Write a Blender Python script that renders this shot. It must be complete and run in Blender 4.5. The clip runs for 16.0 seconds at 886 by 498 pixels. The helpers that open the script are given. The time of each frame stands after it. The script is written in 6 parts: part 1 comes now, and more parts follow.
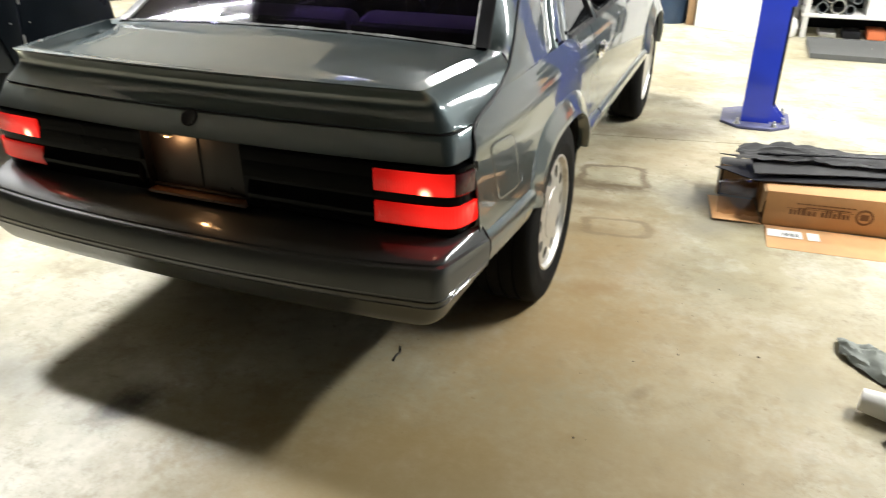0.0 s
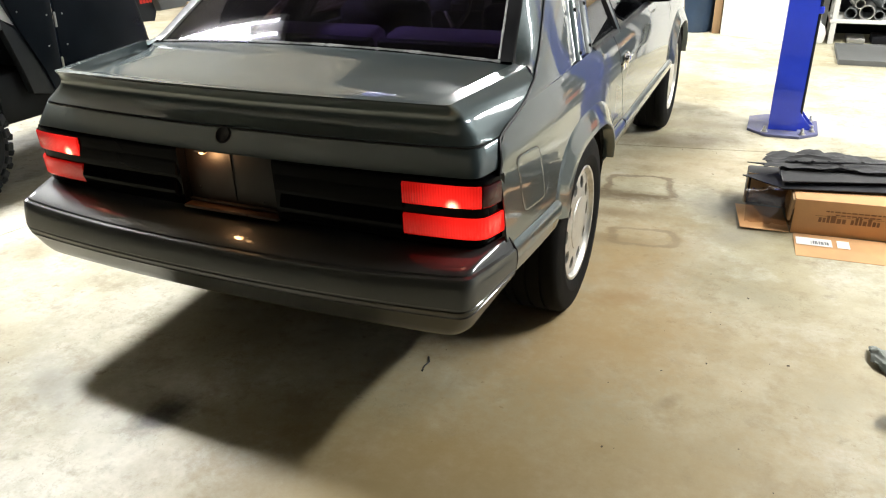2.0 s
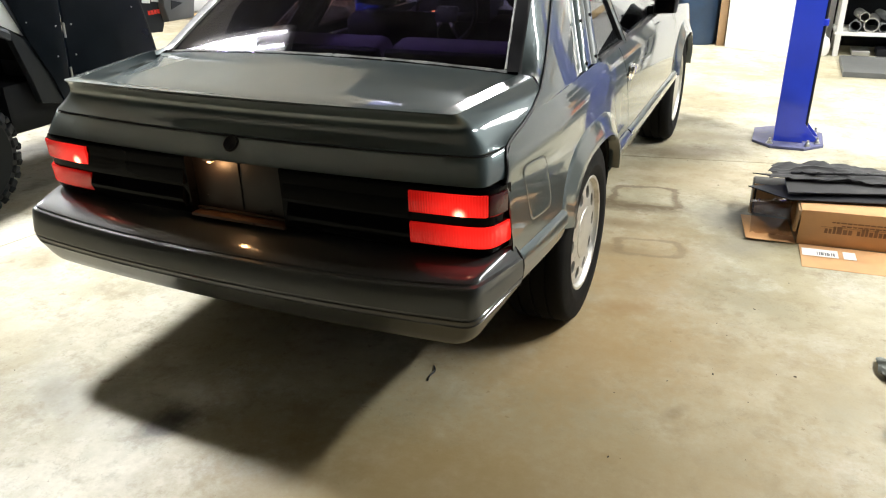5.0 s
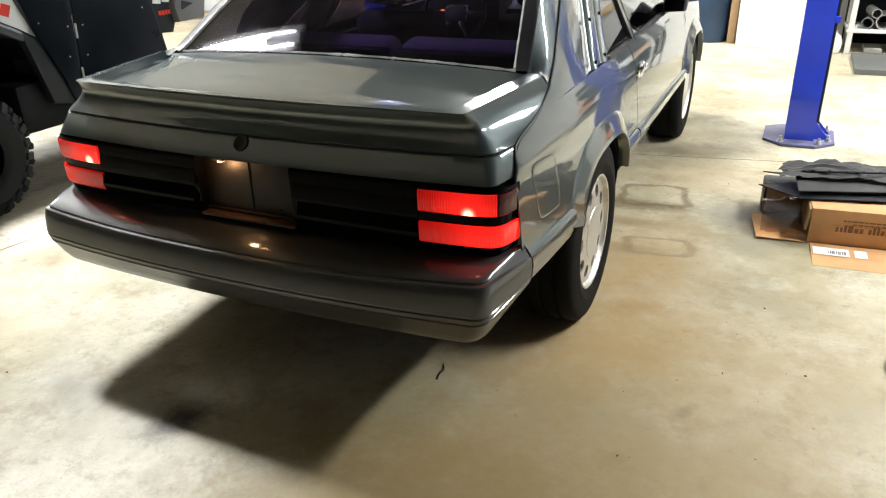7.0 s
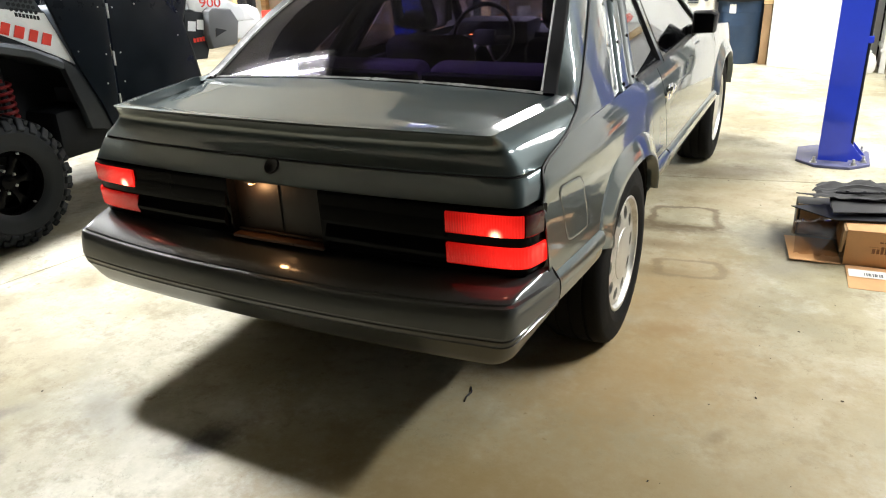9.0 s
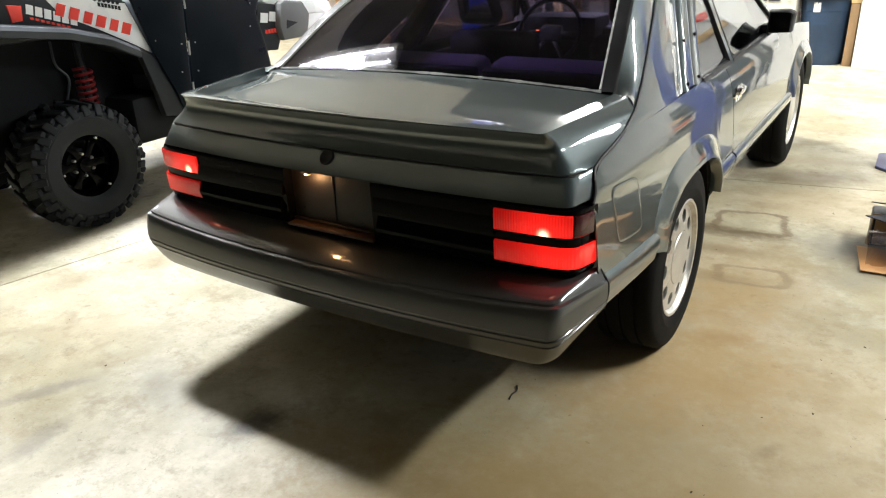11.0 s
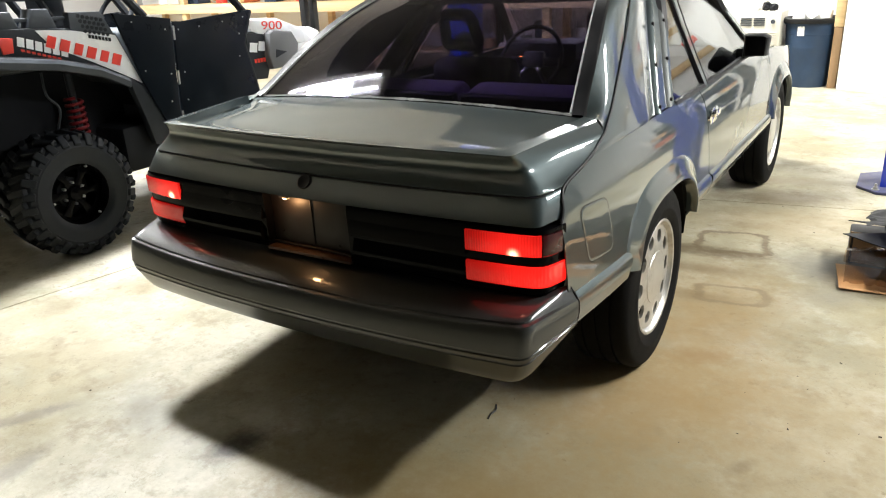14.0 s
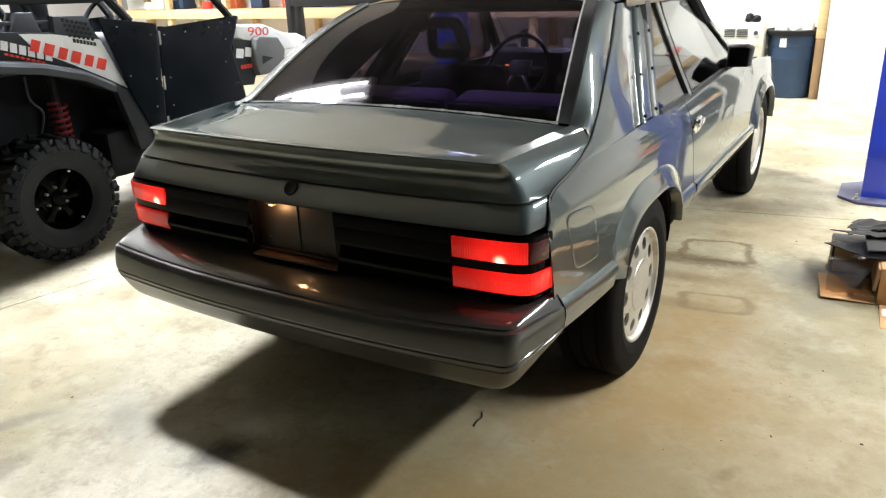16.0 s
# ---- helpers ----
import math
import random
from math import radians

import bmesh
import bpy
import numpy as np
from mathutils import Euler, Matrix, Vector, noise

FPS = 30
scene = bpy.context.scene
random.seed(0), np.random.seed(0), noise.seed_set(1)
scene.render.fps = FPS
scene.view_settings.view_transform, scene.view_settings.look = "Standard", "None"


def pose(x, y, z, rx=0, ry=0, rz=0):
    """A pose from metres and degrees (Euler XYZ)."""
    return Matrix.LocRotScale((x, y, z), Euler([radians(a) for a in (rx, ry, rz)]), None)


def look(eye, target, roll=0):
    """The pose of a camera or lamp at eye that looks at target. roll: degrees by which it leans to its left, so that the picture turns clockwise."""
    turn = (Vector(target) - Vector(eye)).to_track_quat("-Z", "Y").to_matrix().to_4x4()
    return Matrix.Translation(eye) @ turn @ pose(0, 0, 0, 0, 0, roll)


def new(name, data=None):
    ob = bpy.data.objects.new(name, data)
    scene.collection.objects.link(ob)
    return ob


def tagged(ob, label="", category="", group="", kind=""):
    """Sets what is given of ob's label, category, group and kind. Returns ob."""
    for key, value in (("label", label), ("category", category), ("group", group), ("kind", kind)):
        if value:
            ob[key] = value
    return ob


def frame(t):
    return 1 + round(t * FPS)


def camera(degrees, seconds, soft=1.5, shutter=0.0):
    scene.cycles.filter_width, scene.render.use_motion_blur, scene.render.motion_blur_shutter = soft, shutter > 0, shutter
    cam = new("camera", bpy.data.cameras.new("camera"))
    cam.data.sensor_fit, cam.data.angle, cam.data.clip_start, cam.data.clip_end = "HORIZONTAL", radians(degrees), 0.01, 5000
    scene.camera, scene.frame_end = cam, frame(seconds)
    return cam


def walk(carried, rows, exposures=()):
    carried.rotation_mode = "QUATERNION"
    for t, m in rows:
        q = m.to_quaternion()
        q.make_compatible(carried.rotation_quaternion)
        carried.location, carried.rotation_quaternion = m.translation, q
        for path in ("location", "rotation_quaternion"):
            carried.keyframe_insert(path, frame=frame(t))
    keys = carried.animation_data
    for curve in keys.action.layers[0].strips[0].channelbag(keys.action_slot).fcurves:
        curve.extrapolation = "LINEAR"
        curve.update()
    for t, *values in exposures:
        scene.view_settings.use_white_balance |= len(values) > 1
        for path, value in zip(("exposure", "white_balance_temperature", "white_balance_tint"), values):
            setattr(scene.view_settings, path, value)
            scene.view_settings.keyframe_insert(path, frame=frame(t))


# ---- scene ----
cam = camera(62.0, 16.0, soft=1.15, shutter=0.7)
PATH = [
    (0, (1.401, -1.307, 1.416), (0.736, 0.353, 0.521), 0.0),
    (0.15, (1.402, -1.305, 1.416), (0.697, 0.343, 0.530), -0.6),
    (0.3, (1.403, -1.301, 1.415), (0.636, 0.327, 0.543), -1.5),
    (0.5, (1.403, -1.301, 1.415), (0.628, 0.325, 0.545), -1.6),
    (1, (1.415, -1.352, 1.434), (0.664, 0.286, 0.567), -1.1),
    (1.5, (1.411, -1.341, 1.429), (0.674, 0.303, 0.56), -1.6),
    (2, (1.41, -1.338, 1.43), (0.674, 0.308, 0.564), -1.5),
    (2.5, (1.41, -1.341, 1.43), (0.684, 0.314, 0.574), -1.3),
    (3, (1.41, -1.341, 1.427), (0.681, 0.319, 0.584), -1.4),
    (3.5, (1.408, -1.342, 1.426), (0.683, 0.325, 0.59), -1.3),
    (4, (1.409, -1.341, 1.427), (0.675, 0.321, 0.591), -1.5),
    (4.5, (1.406, -1.344, 1.425), (0.662, 0.313, 0.589), -1.5),
    (7, (1.409, -1.35, 1.428), (0.636, 0.292, 0.588), -1.8),
    (7.5, (1.409, -1.355, 1.432), (0.614, 0.298, 0.633), -1.9),
    (8, (1.413, -1.357, 1.429), (0.581, 0.286, 0.65), -2.4),
    (10.3, (1.416, -1.345, 1.426), (0.548, 0.228, 0.628), -3.0),
    (10.5, (1.417, -1.344, 1.426), (0.483, 0.228, 0.616), -3.0),
    (11, (1.456, -1.329, 1.428), (0.452, 0.211, 0.641), -2.5),
    (11.5, (1.505, -1.32, 1.426), (0.478, 0.22, 0.667), -2.4),
    (12, (1.527, -1.318, 1.425), (0.503, 0.245, 0.709), -3.0),
    (12.5, (1.534, -1.321, 1.427), (0.507, 0.244, 0.726), -3.2),
    (13, (1.536, -1.323, 1.429), (0.544, 0.254, 0.701), -2.6),
    (13.5, (1.535, -1.326, 1.429), (0.541, 0.252, 0.706), -2.8),
    (14, (1.54, -1.328, 1.428), (0.526, 0.237, 0.705), -3.1),
    (14.5, (1.542, -1.33, 1.426), (0.528, 0.232, 0.695), -3.1),
    (15, (1.54, -1.328, 1.427), (0.527, 0.23, 0.689), -2.9),
    (15.5, (1.54, -1.331, 1.43), (0.531, 0.239, 0.711), -2.5),
    (16, (1.538, -1.332, 1.428), (0.555, 0.26, 0.722), -2.4),
]
walk(cam, [(t, look(eye, target, roll)) for t, eye, target, roll in PATH])

# ---- world and lamps ----
world = bpy.data.worlds.new("world")
scene.world = world
world.use_nodes = True
world.node_tree.nodes["Background"].inputs[0].default_value = (0.9, 0.95, 1.0, 1)
world.node_tree.nodes["Background"].inputs[1].default_value = 0.01
scene.view_settings.exposure = 0.02

CEIL = 3.6
COOL, PLAIN = (0.98, 0.99, 1.0), (1.0, 1.0, 0.96)
# First two lamps fit shadow and glare; the other four are added fill.
LAMP_SPOTS = [(-2.66, 1.38, 325, 0, COOL, 0.6), (3.8, 2.5, 280, 90, PLAIN, 2.4), (-0.9, 6.3, 250, 0, PLAIN, 1.2), (3.1, 5.1, 150, 0, PLAIN, 1.2), (-6.4, 2.0, 420, 0, COOL, 1.2), (-8.2, 4.2, 420, 0, COOL, 1.2)]
for lx, ly, watts, turn, tone, length in LAMP_SPOTS:
    ld = bpy.data.lights.new("tube_light", "AREA")
    ld.shape, ld.size, ld.size_y, ld.energy, ld.color = "RECTANGLE", length, 0.25, watts, tone
    ld.spread = radians(160)
    lo = new("tube_light", ld)
    lo.matrix_world = pose(lx, ly, CEIL - 0.155, 0, 0, turn)

bulb = bpy.data.lights.new("plate_lamp_light", "POINT")
bulb.energy, bulb.shadow_soft_size, bulb.color = 0.55, 0.012, (1.0, 0.52, 0.22)
new("plate_lamp_light", bulb).matrix_world = pose(-0.085, 0.266, 0.746)

# ---- helpers of this scene ----
WORLD = {}


def empty(name, at=(0, 0, 0), rz=0.0, label="", category="", group=""):
    ob = new(name)
    m = pose(*at, 0, 0, rz)
    ob.matrix_basis = m
    ob.empty_display_size = 0.1
    WORLD[ob] = m
    return tagged(ob, label, category, group)


def part(name, bm, material, parent=None, label="", smooth=True, angle=35):
    """One mesh object; its points are given in the parent's own frame."""
    bmesh.ops.recalc_face_normals(bm, faces=bm.faces[:])
    me = bpy.data.meshes.new(name)
    for f in bm.faces:
        f.smooth = smooth
    if smooth:
        for e in bm.edges:
            if len(e.link_faces) == 2 and e.calc_face_angle(0) > radians(angle):
                e.smooth = False
    bm.to_mesh(me)
    bm.free()
    mats = material if isinstance(material, (list, tuple)) else [material]
    for mt in mats:
        me.materials.append(mt)
    ob = new(name, me)
    if parent:
        ob.parent = parent
    if label:
        ob["label"] = label
    return ob


def thing(name, bm, material, label, category, group="", kind="", at=None, smooth=True):
    ob = part(name, bm, material, None, label, smooth)
    tagged(ob, label, category, group, kind)
    if at is not None:
        ob.matrix_basis = at
    return ob


def box(bm, x0, x1, y0, y1, z0, z1, bevel=0.0, m=None, seg=2):
    made = bmesh.ops.create_cube(bm, size=1)["verts"]
    for v in made:
        v.co = Vector(((x0 + x1) / 2 + v.co.x * (x1 - x0), (y0 + y1) / 2 + v.co.y * (y1 - y0), (z0 + z1) / 2 + v.co.z * (z1 - z0)))
    if bevel:
        edges = list({e for v in made for e in v.link_edges})
        got = bmesh.ops.bevel(bm, geom=edges, offset=bevel, segments=seg, affect="EDGES", profile=0.5)
        made = list({v for f in got["faces"] for v in f.verts} | {v for v in made if v.is_valid})
    if m is not None:
        for v in made:
            v.co = m @ v.co
    return bm


def B():
    return bmesh.new()


def bx(*a, **k):
    return box(B(), *a, **k)


def grid(rows, closed=False, bm=None):
    """A sheet through rows of points."""
    bm = bm or B()
    vs = [[bm.verts.new(p) for p in r] for r in rows]
    for a, b in zip(vs, vs[1:]):
        n = len(a)
        for i in range(n if closed else n - 1):
            j = (i + 1) % n
            try:
                bm.faces.new((a[i], a[j], b[j], b[i]))
            except ValueError:
                pass
    return bm


def solid(bm, depth):
    """Gives a sheet thickness along its normals."""
    bmesh.ops.recalc_face_normals(bm, faces=bm.faces[:])
    bmesh.ops.solidify(bm, geom=bm.faces[:], thickness=depth)
    return bm


def lathe(profile, n=32, bm=None, axis="z", m=None):
    """profile: (radius, height) pairs, turned about the axis."""
    bm = bm or B()
    rows = []
    for r, h in profile:
        row = []
        for i in range(n):
            a = 2 * math.pi * i / n
            c, s = r * math.cos(a), r * math.sin(a)
            p = Vector((c, s, h)) if axis == "z" else Vector((h, c, s)) if axis == "x" else Vector((c, h, s))
            row.append(m @ p if m is not None else p)
        rows.append(row)
    grid(rows, True, bm)
    return bm


def tube(pts, r, n=8, bm=None, closed=False):
    bm = bm or B()
    pts = [Vector(p) for p in pts]
    rows, up = [], None
    for i, p in enumerate(pts):
        a = pts[i - 1] if i else (pts[-1] if closed else p)
        b = pts[(i + 1) % len(pts)] if i + 1 < len(pts) or closed else p
        d = (b - a).normalized()
        if up is None:
            up = d.orthogonal().normalized()
        up = (up - d * up.dot(d)).normalized()
        sd = d.cross(up)
        rows.append([p + r * (math.cos(2 * math.pi * k / n) * up + math.sin(2 * math.pi * k / n) * sd) for k in range(n)])
    if closed:
        rows.append(rows[0])
    grid(rows, True, bm)
    if not closed:
        for row in (rows[0], rows[-1]):
            try:
                bm.faces.new([bm.verts.new(p) for p in row])
            except ValueError:
                pass
    return bm


def prism(outline, depth, m=None, bm=None, bevel=0.0):
    """An outline in (u, v) pushed out by depth along w, then laid by m."""
    bm = bm or B()
    a = [bm.verts.new((u, v, 0)) for u, v in outline]
    b = [bm.verts.new((u, v, depth)) for u, v in outline]
    f0 = bm.faces.new(a)
    f1 = bm.faces.new(b[::-1])
    n = len(a)
    for i in range(n):
        bm.faces.new((a[i], b[i], b[(i + 1) % n], a[(i + 1) % n]))
    made = a + b
    bmesh.ops.recalc_face_normals(bm, faces=list({f for v in made for f in v.link_faces}))
    if bevel:
        got = bmesh.ops.bevel(bm, geom=list(f0.edges) + list(f1.edges), offset=bevel, segments=2, affect="EDGES", profile=0.5)
        made = list({v for f in got["faces"] for v in f.verts} | {v for v in made if v.is_valid})
    if m is not None:
        for v in made:
            v.co = m @ v.co
    return bm


def spline(ctrl, n):
    """n points along a smooth curve through the control points, even in their index."""
    c = [Vector(p) for p in ctrl]
    c = [2 * c[0] - c[1]] + c + [2 * c[-1] - c[-2]]
    out, m = [], len(c) - 3
    for k in range(n):
        t = m * k / (n - 1)
        i = min(int(t), m - 1)
        u = t - i
        p0, p1, p2, p3 = c[i:i + 4]
        out.append(0.5 * (2 * p1 + (p2 - p0) * u + (2 * p0 - 5 * p1 + 4 * p2 - p3) * u * u + (3 * p1 - p0 - 3 * p2 + p3) * u ** 3))
    return out


def mirrored(half):
    """A curve over both flanks from its right half, which begins on the middle line."""
    return [Vector((-p.x, p.y, p.z)) for p in half[:0:-1]] + list(half)


def lettering(text, size, m, material, parent, name="lettering", slant=0.0):
    cu = bpy.data.curves.new(name, "FONT")
    cu.body, cu.size, cu.extrude, cu.align_x, cu.shear = text, size, 0.001, "CENTER", slant
    tmp = bpy.data.objects.new(name, cu)
    scene.collection.objects.link(tmp)
    me = bpy.data.meshes.new_from_object(tmp.evaluated_get(bpy.context.evaluated_depsgraph_get()))
    bpy.data.objects.remove(tmp)
    bpy.data.curves.remove(cu)
    me.transform(m)
    me.materials.clear()
    me.materials.append(material)
    ob = new(name, me)
    if parent:
        ob.parent = parent
    return ob


# ---- materials ----
def nodes_of(name):
    mt = bpy.data.materials.new(name)
    mt.use_nodes = True
    nt = mt.node_tree
    return mt, nt, nt.nodes["Principled BSDF"], nt.links


def noise_node(nt, scale, detail=4.0, rough=0.6, coord="Object", stretch=None):
    co = nt.nodes.new("ShaderNodeTexCoord")
    out = co.outputs[coord]
    if stretch:
        mp = nt.nodes.new("ShaderNodeMapping")
        mp.inputs["Scale"].default_value = stretch
        nt.links.new(out, mp.inputs[0])
        out = mp.outputs[0]
    nz = nt.nodes.new("ShaderNodeTexNoise")
    nz.inputs["Scale"].default_value, nz.inputs["Detail"].default_value, nz.inputs["Roughness"].default_value = scale, detail, rough
    nt.links.new(out, nz.inputs["Vector"])
    return nz


def ramp(nt, src, lo, hi, a, b):
    r = nt.nodes.new("ShaderNodeValToRGB")
    r.color_ramp.elements[0].position, r.color_ramp.elements[1].position = lo, hi
    r.color_ramp.elements[0].color, r.color_ramp.elements[1].color = (*a, 1), (*b, 1)
    nt.links.new(src, r.inputs[0])
    return r.outputs[0]


def blend(nt, fac, a, b, mode="MIX"):
    m = nt.nodes.new("ShaderNodeMix")
    m.data_type, m.blend_type = "RGBA", mode
    for sock, v in ((m.inputs[0], fac), (m.inputs[6], a), (m.inputs[7], b)):
        if isinstance(v, (int, float)):
            sock.default_value = v
        elif isinstance(v, tuple):
            sock.default_value = (*v, 1)
        else:
            nt.links.new(v, sock)
    return m.outputs[2]


def pmat(name, color, rough=0.5, metal=0.0, vary=0.15, big=3.0, fine=60.0, bump=0.15, depth=0.002, coat=0.0, spec=0.5, rvary=0.1, stretch=None, grime=None, haze=0.035):
    """A painted, plastic, metal or wooden surface with stains at one scale and grain at another."""
    mt, nt, p, ln = nodes_of(name)
    n1 = noise_node(nt, big, 5, 0.6, stretch=stretch)
    n2 = noise_node(nt, fine, 3, 0.6, stretch=stretch)
    dark = tuple(c * (1 - vary) for c in color)
    light = tuple(min(1, c * (1 + vary)) for c in color)
    c = ramp(nt, n1.outputs[0], 0.3, 0.7, dark, light)
    c = blend(nt, ramp(nt, n2.outputs[0], 0.35, 0.75, (0, 0, 0), (vary, vary, vary)), c, light)
    if grime:
        n3 = noise_node(nt, big * 0.6, 8, 0.7)
        c = blend(nt, ramp(nt, n3.outputs[0], 0.52, 0.68, (0, 0, 0), (0.7, 0.7, 0.7)), c, grime)
    ln.new(c, p.inputs["Base Color"])
    rr = ramp(nt, n1.outputs[0], 0.3, 0.7, (max(0, rough - rvary),) * 3, (min(1, rough + rvary),) * 3)
    ln.new(rr, p.inputs["Roughness"])
    p.inputs["Metallic"].default_value = metal
    p.inputs["Coat Weight"].default_value = coat
    p.inputs["Coat Roughness"].default_value = haze
    p.inputs["Coat IOR"].default_value = 1.85
    p.inputs["Specular IOR Level"].default_value = spec
    if bump:
        bp = nt.nodes.new("ShaderNodeBump")
        bp.inputs["Strength"].default_value, bp.inputs["Distance"].default_value = bump, depth
        ln.new(n2.outputs[0], bp.inputs["Height"])
        ln.new(bp.outputs[0], p.inputs["Normal"])
    return mt


def glow(name, color, strength, base=(0.8, 0.8, 0.8)):
    mt, nt, p, ln = nodes_of(name)
    p.inputs["Base Color"].default_value = (*base, 1)
    p.inputs["Emission Color"].default_value = (*color, 1)
    p.inputs["Emission Strength"].default_value = strength
    p.inputs["Roughness"].default_value = 0.2
    return mt


def glass(name, tint, rough=0.01, gloss=1.0, dust=0.0):
    """A thin tinted pane: clear through, with a mirror sheen by Fresnel."""
    mt, nt, p, ln = nodes_of(name)
    nt.nodes.remove(p)
    out = nt.nodes["Material Output"]
    tr, gl, mx, lw = (nt.nodes.new("ShaderNode" + k) for k in ("BsdfTransparent", "BsdfGlossy", "MixShader", "LayerWeight"))
    tr.inputs[0].default_value = (*tint, 1)
    gl.inputs["Roughness"].default_value = rough
    gl.inputs[0].default_value = (gloss, gloss, gloss, 1)
    lw.inputs[0].default_value = 0.5
    p5, ad = nt.nodes.new("ShaderNodeMath"), nt.nodes.new("ShaderNodeMath")
    p5.operation, ad.operation = "POWER", "MULTIPLY_ADD"
    p5.inputs[1].default_value = 5.0
    ad.inputs[1].default_value, ad.inputs[2].default_value = 0.95, 0.04
    ln.new(lw.outputs["Facing"], p5.inputs[0])
    ln.new(p5.outputs[0], ad.inputs[0])
    ln.new(ad.outputs[0], mx.inputs[0])
    ln.new(tr.outputs[0], mx.inputs[1])
    ln.new(gl.outputs[0], mx.inputs[2])
    last = mx.outputs[0]
    if dust:
        df, m2 = nt.nodes.new("ShaderNodeBsdfDiffuse"), nt.nodes.new("ShaderNodeMixShader")
        df.inputs[0].default_value = (0.5, 0.5, 0.52, 1)
        nz = noise_node(nt, 6, 8, 0.7)
        ln.new(ramp(nt, nz.outputs[0], 0.4, 0.8, (0, 0, 0), (dust, dust, dust)), m2.inputs[0])
        ln.new(last, m2.inputs[1])
        ln.new(df.outputs[0], m2.inputs[2])
        last = m2.outputs[0]
    ln.new(last, out.inputs[0])
    return mt


PAINT = pmat("grey_metallic_paint", (0.052, 0.072, 0.076), 0.40, 0.5, 0.05, 2.0, 5, 0.008, 0.006, coat=1.0, rvary=0.04, spec=0.2)
PAINT_DARK = pmat("bumper_paint", (0.040, 0.043, 0.043), 0.40, 0.1, 0.06, 2.5, 5, 0.008, 0.006, coat=0.6, rvary=0.05, spec=0.2, haze=0.09)
BLACK_GLOSS = pmat("black_gloss_plastic", (0.0025, 0.0025, 0.003), 0.07, 0, 0.2, 6, 9, 0.03, 0.003, rvary=0.03, spec=0.05)
BLACK_TRIM = pmat("black_trim", (0.01, 0.01, 0.011), 0.45, 0, 0.25, 8, 200, 0.1, 0.0008, spec=0.25)
UNDER = pmat("dirty_underside", (0.007, 0.0066, 0.0062), 0.9, 0, 0.3, 4, 40, 0.4, 0.004, spec=0.08)
TYRE = pmat("tyre_rubber", (0.006, 0.006, 0.006), 0.8, 0, 0.3, 6, 90, 0.25, 0.002, grime=(0.013, 0.012, 0.011), spec=0.12)
BUGGY_TYRE = pmat("off_road_rubber", (0.0085, 0.0105, 0.0135), 0.6, 0, 0.3, 6, 90, 0.25, 0.002, spec=0.22)
ALLOY = pmat("silver_alloy", (0.62, 0.61, 0.58), 0.36, 0.75, 0.1, 8, 200, 0.05, 0.0005, grime=(0.32, 0.29, 0.25))
CHROME = pmat("chrome", (0.8, 0.8, 0.8), 0.12, 1.0, 0.08, 9, 150, 0.04, 0.0006)
BARE = pmat("bare_metal_strip", (0.10, 0.107, 0.105), 0.45, 0.6, 0.12, 9, 80, 0.12, 0.002)
SEAL = pmat("dried_sealant", (0.30, 0.30, 0.29), 0.8, 0, 0.35, 30, 120, 0.5, 0.004)
CLOTH = pmat("dark_seat_cloth", (0.035, 0.028, 0.045), 0.9, 0, 0.2, 10, 300, 0.3, 0.002)
CLOTH_PURPLE = pmat("faded_seat_cloth", (0.40, 0.36, 0.42), 0.9, 0, 0.2, 10, 300, 0.3, 0.002)
DASH = pmat("dash_vinyl", (0.02, 0.02, 0.022), 0.6, 0, 0.2, 10, 200, 0.2, 0.001)
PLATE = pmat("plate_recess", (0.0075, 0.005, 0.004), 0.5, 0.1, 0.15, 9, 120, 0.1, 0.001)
# Warmer, lighter than the recess walls: the plate lamp's glow put into the colour.
PLATE_FLOOR = pmat("recess_floor_glow", (0.055, 0.030, 0.018), 0.35, 0.1, 0.15, 9, 120, 0.05, 0.001)
TINT = glass("tinted_rear_glass", (0.42, 0.38, 0.52), 0.03, dust=0.006)
SIDE_GLASS = glass("side_glass", (0.6, 0.6, 0.62), 0.008)
CLEAR_GLASS = glass("windscreen_glass", (0.88, 0.92, 0.9), 0.01)
PLATE_BLUE = pmat("dusty_blue_plate", (0.09, 0.095, 0.19), 0.55, 0, 0.25, 9, 80, 0.2, grime=(0.19, 0.18, 0.20))
BLUE = pmat("blue_lift_paint", (0.015, 0.045, 0.52), 0.38, 0, 0.12, 2.5, 80, 0.12, 0.001, coat=0.3)
STEEL = pmat("zinc_bolt", (0.5, 0.5, 0.48), 0.4, 0.9, 0.15, 10, 80, 0.1)
CARD = pmat("brown_cardboard", (0.60, 0.34, 0.155), 0.85, 0, 0.12, 5, 120, 0.2, 0.001)
CARD_DARK = pmat("dark_brown_board", (0.30, 0.19, 0.10), 0.9, 0, 0.15, 5, 120, 0.2, 0.001)
PRINT = pmat("brown_print", (0.20, 0.10, 0.045), 0.9, 0, 0.2, 20, 120, 0)
PAPER = pmat("white_paper", (0.78, 0.77, 0.74), 0.8, 0, 0.05, 9, 100, 0.05)
BIN_BLUE = pmat("blue_bin_plastic", (0.014, 0.036, 0.078), 0.5, 0, 0.25, 4, 60, 0.15, 0.001, grime=(0.035, 0.06, 0.10))
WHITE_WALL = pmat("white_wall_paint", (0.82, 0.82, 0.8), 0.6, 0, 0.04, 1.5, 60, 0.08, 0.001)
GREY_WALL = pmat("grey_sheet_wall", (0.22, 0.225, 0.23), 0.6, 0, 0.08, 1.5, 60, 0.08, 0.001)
CEIL_BOARD = pmat("ceiling_board", (0.06, 0.055, 0.05), 0.8, 0, 0.2, 1.2, 40, 0.1)
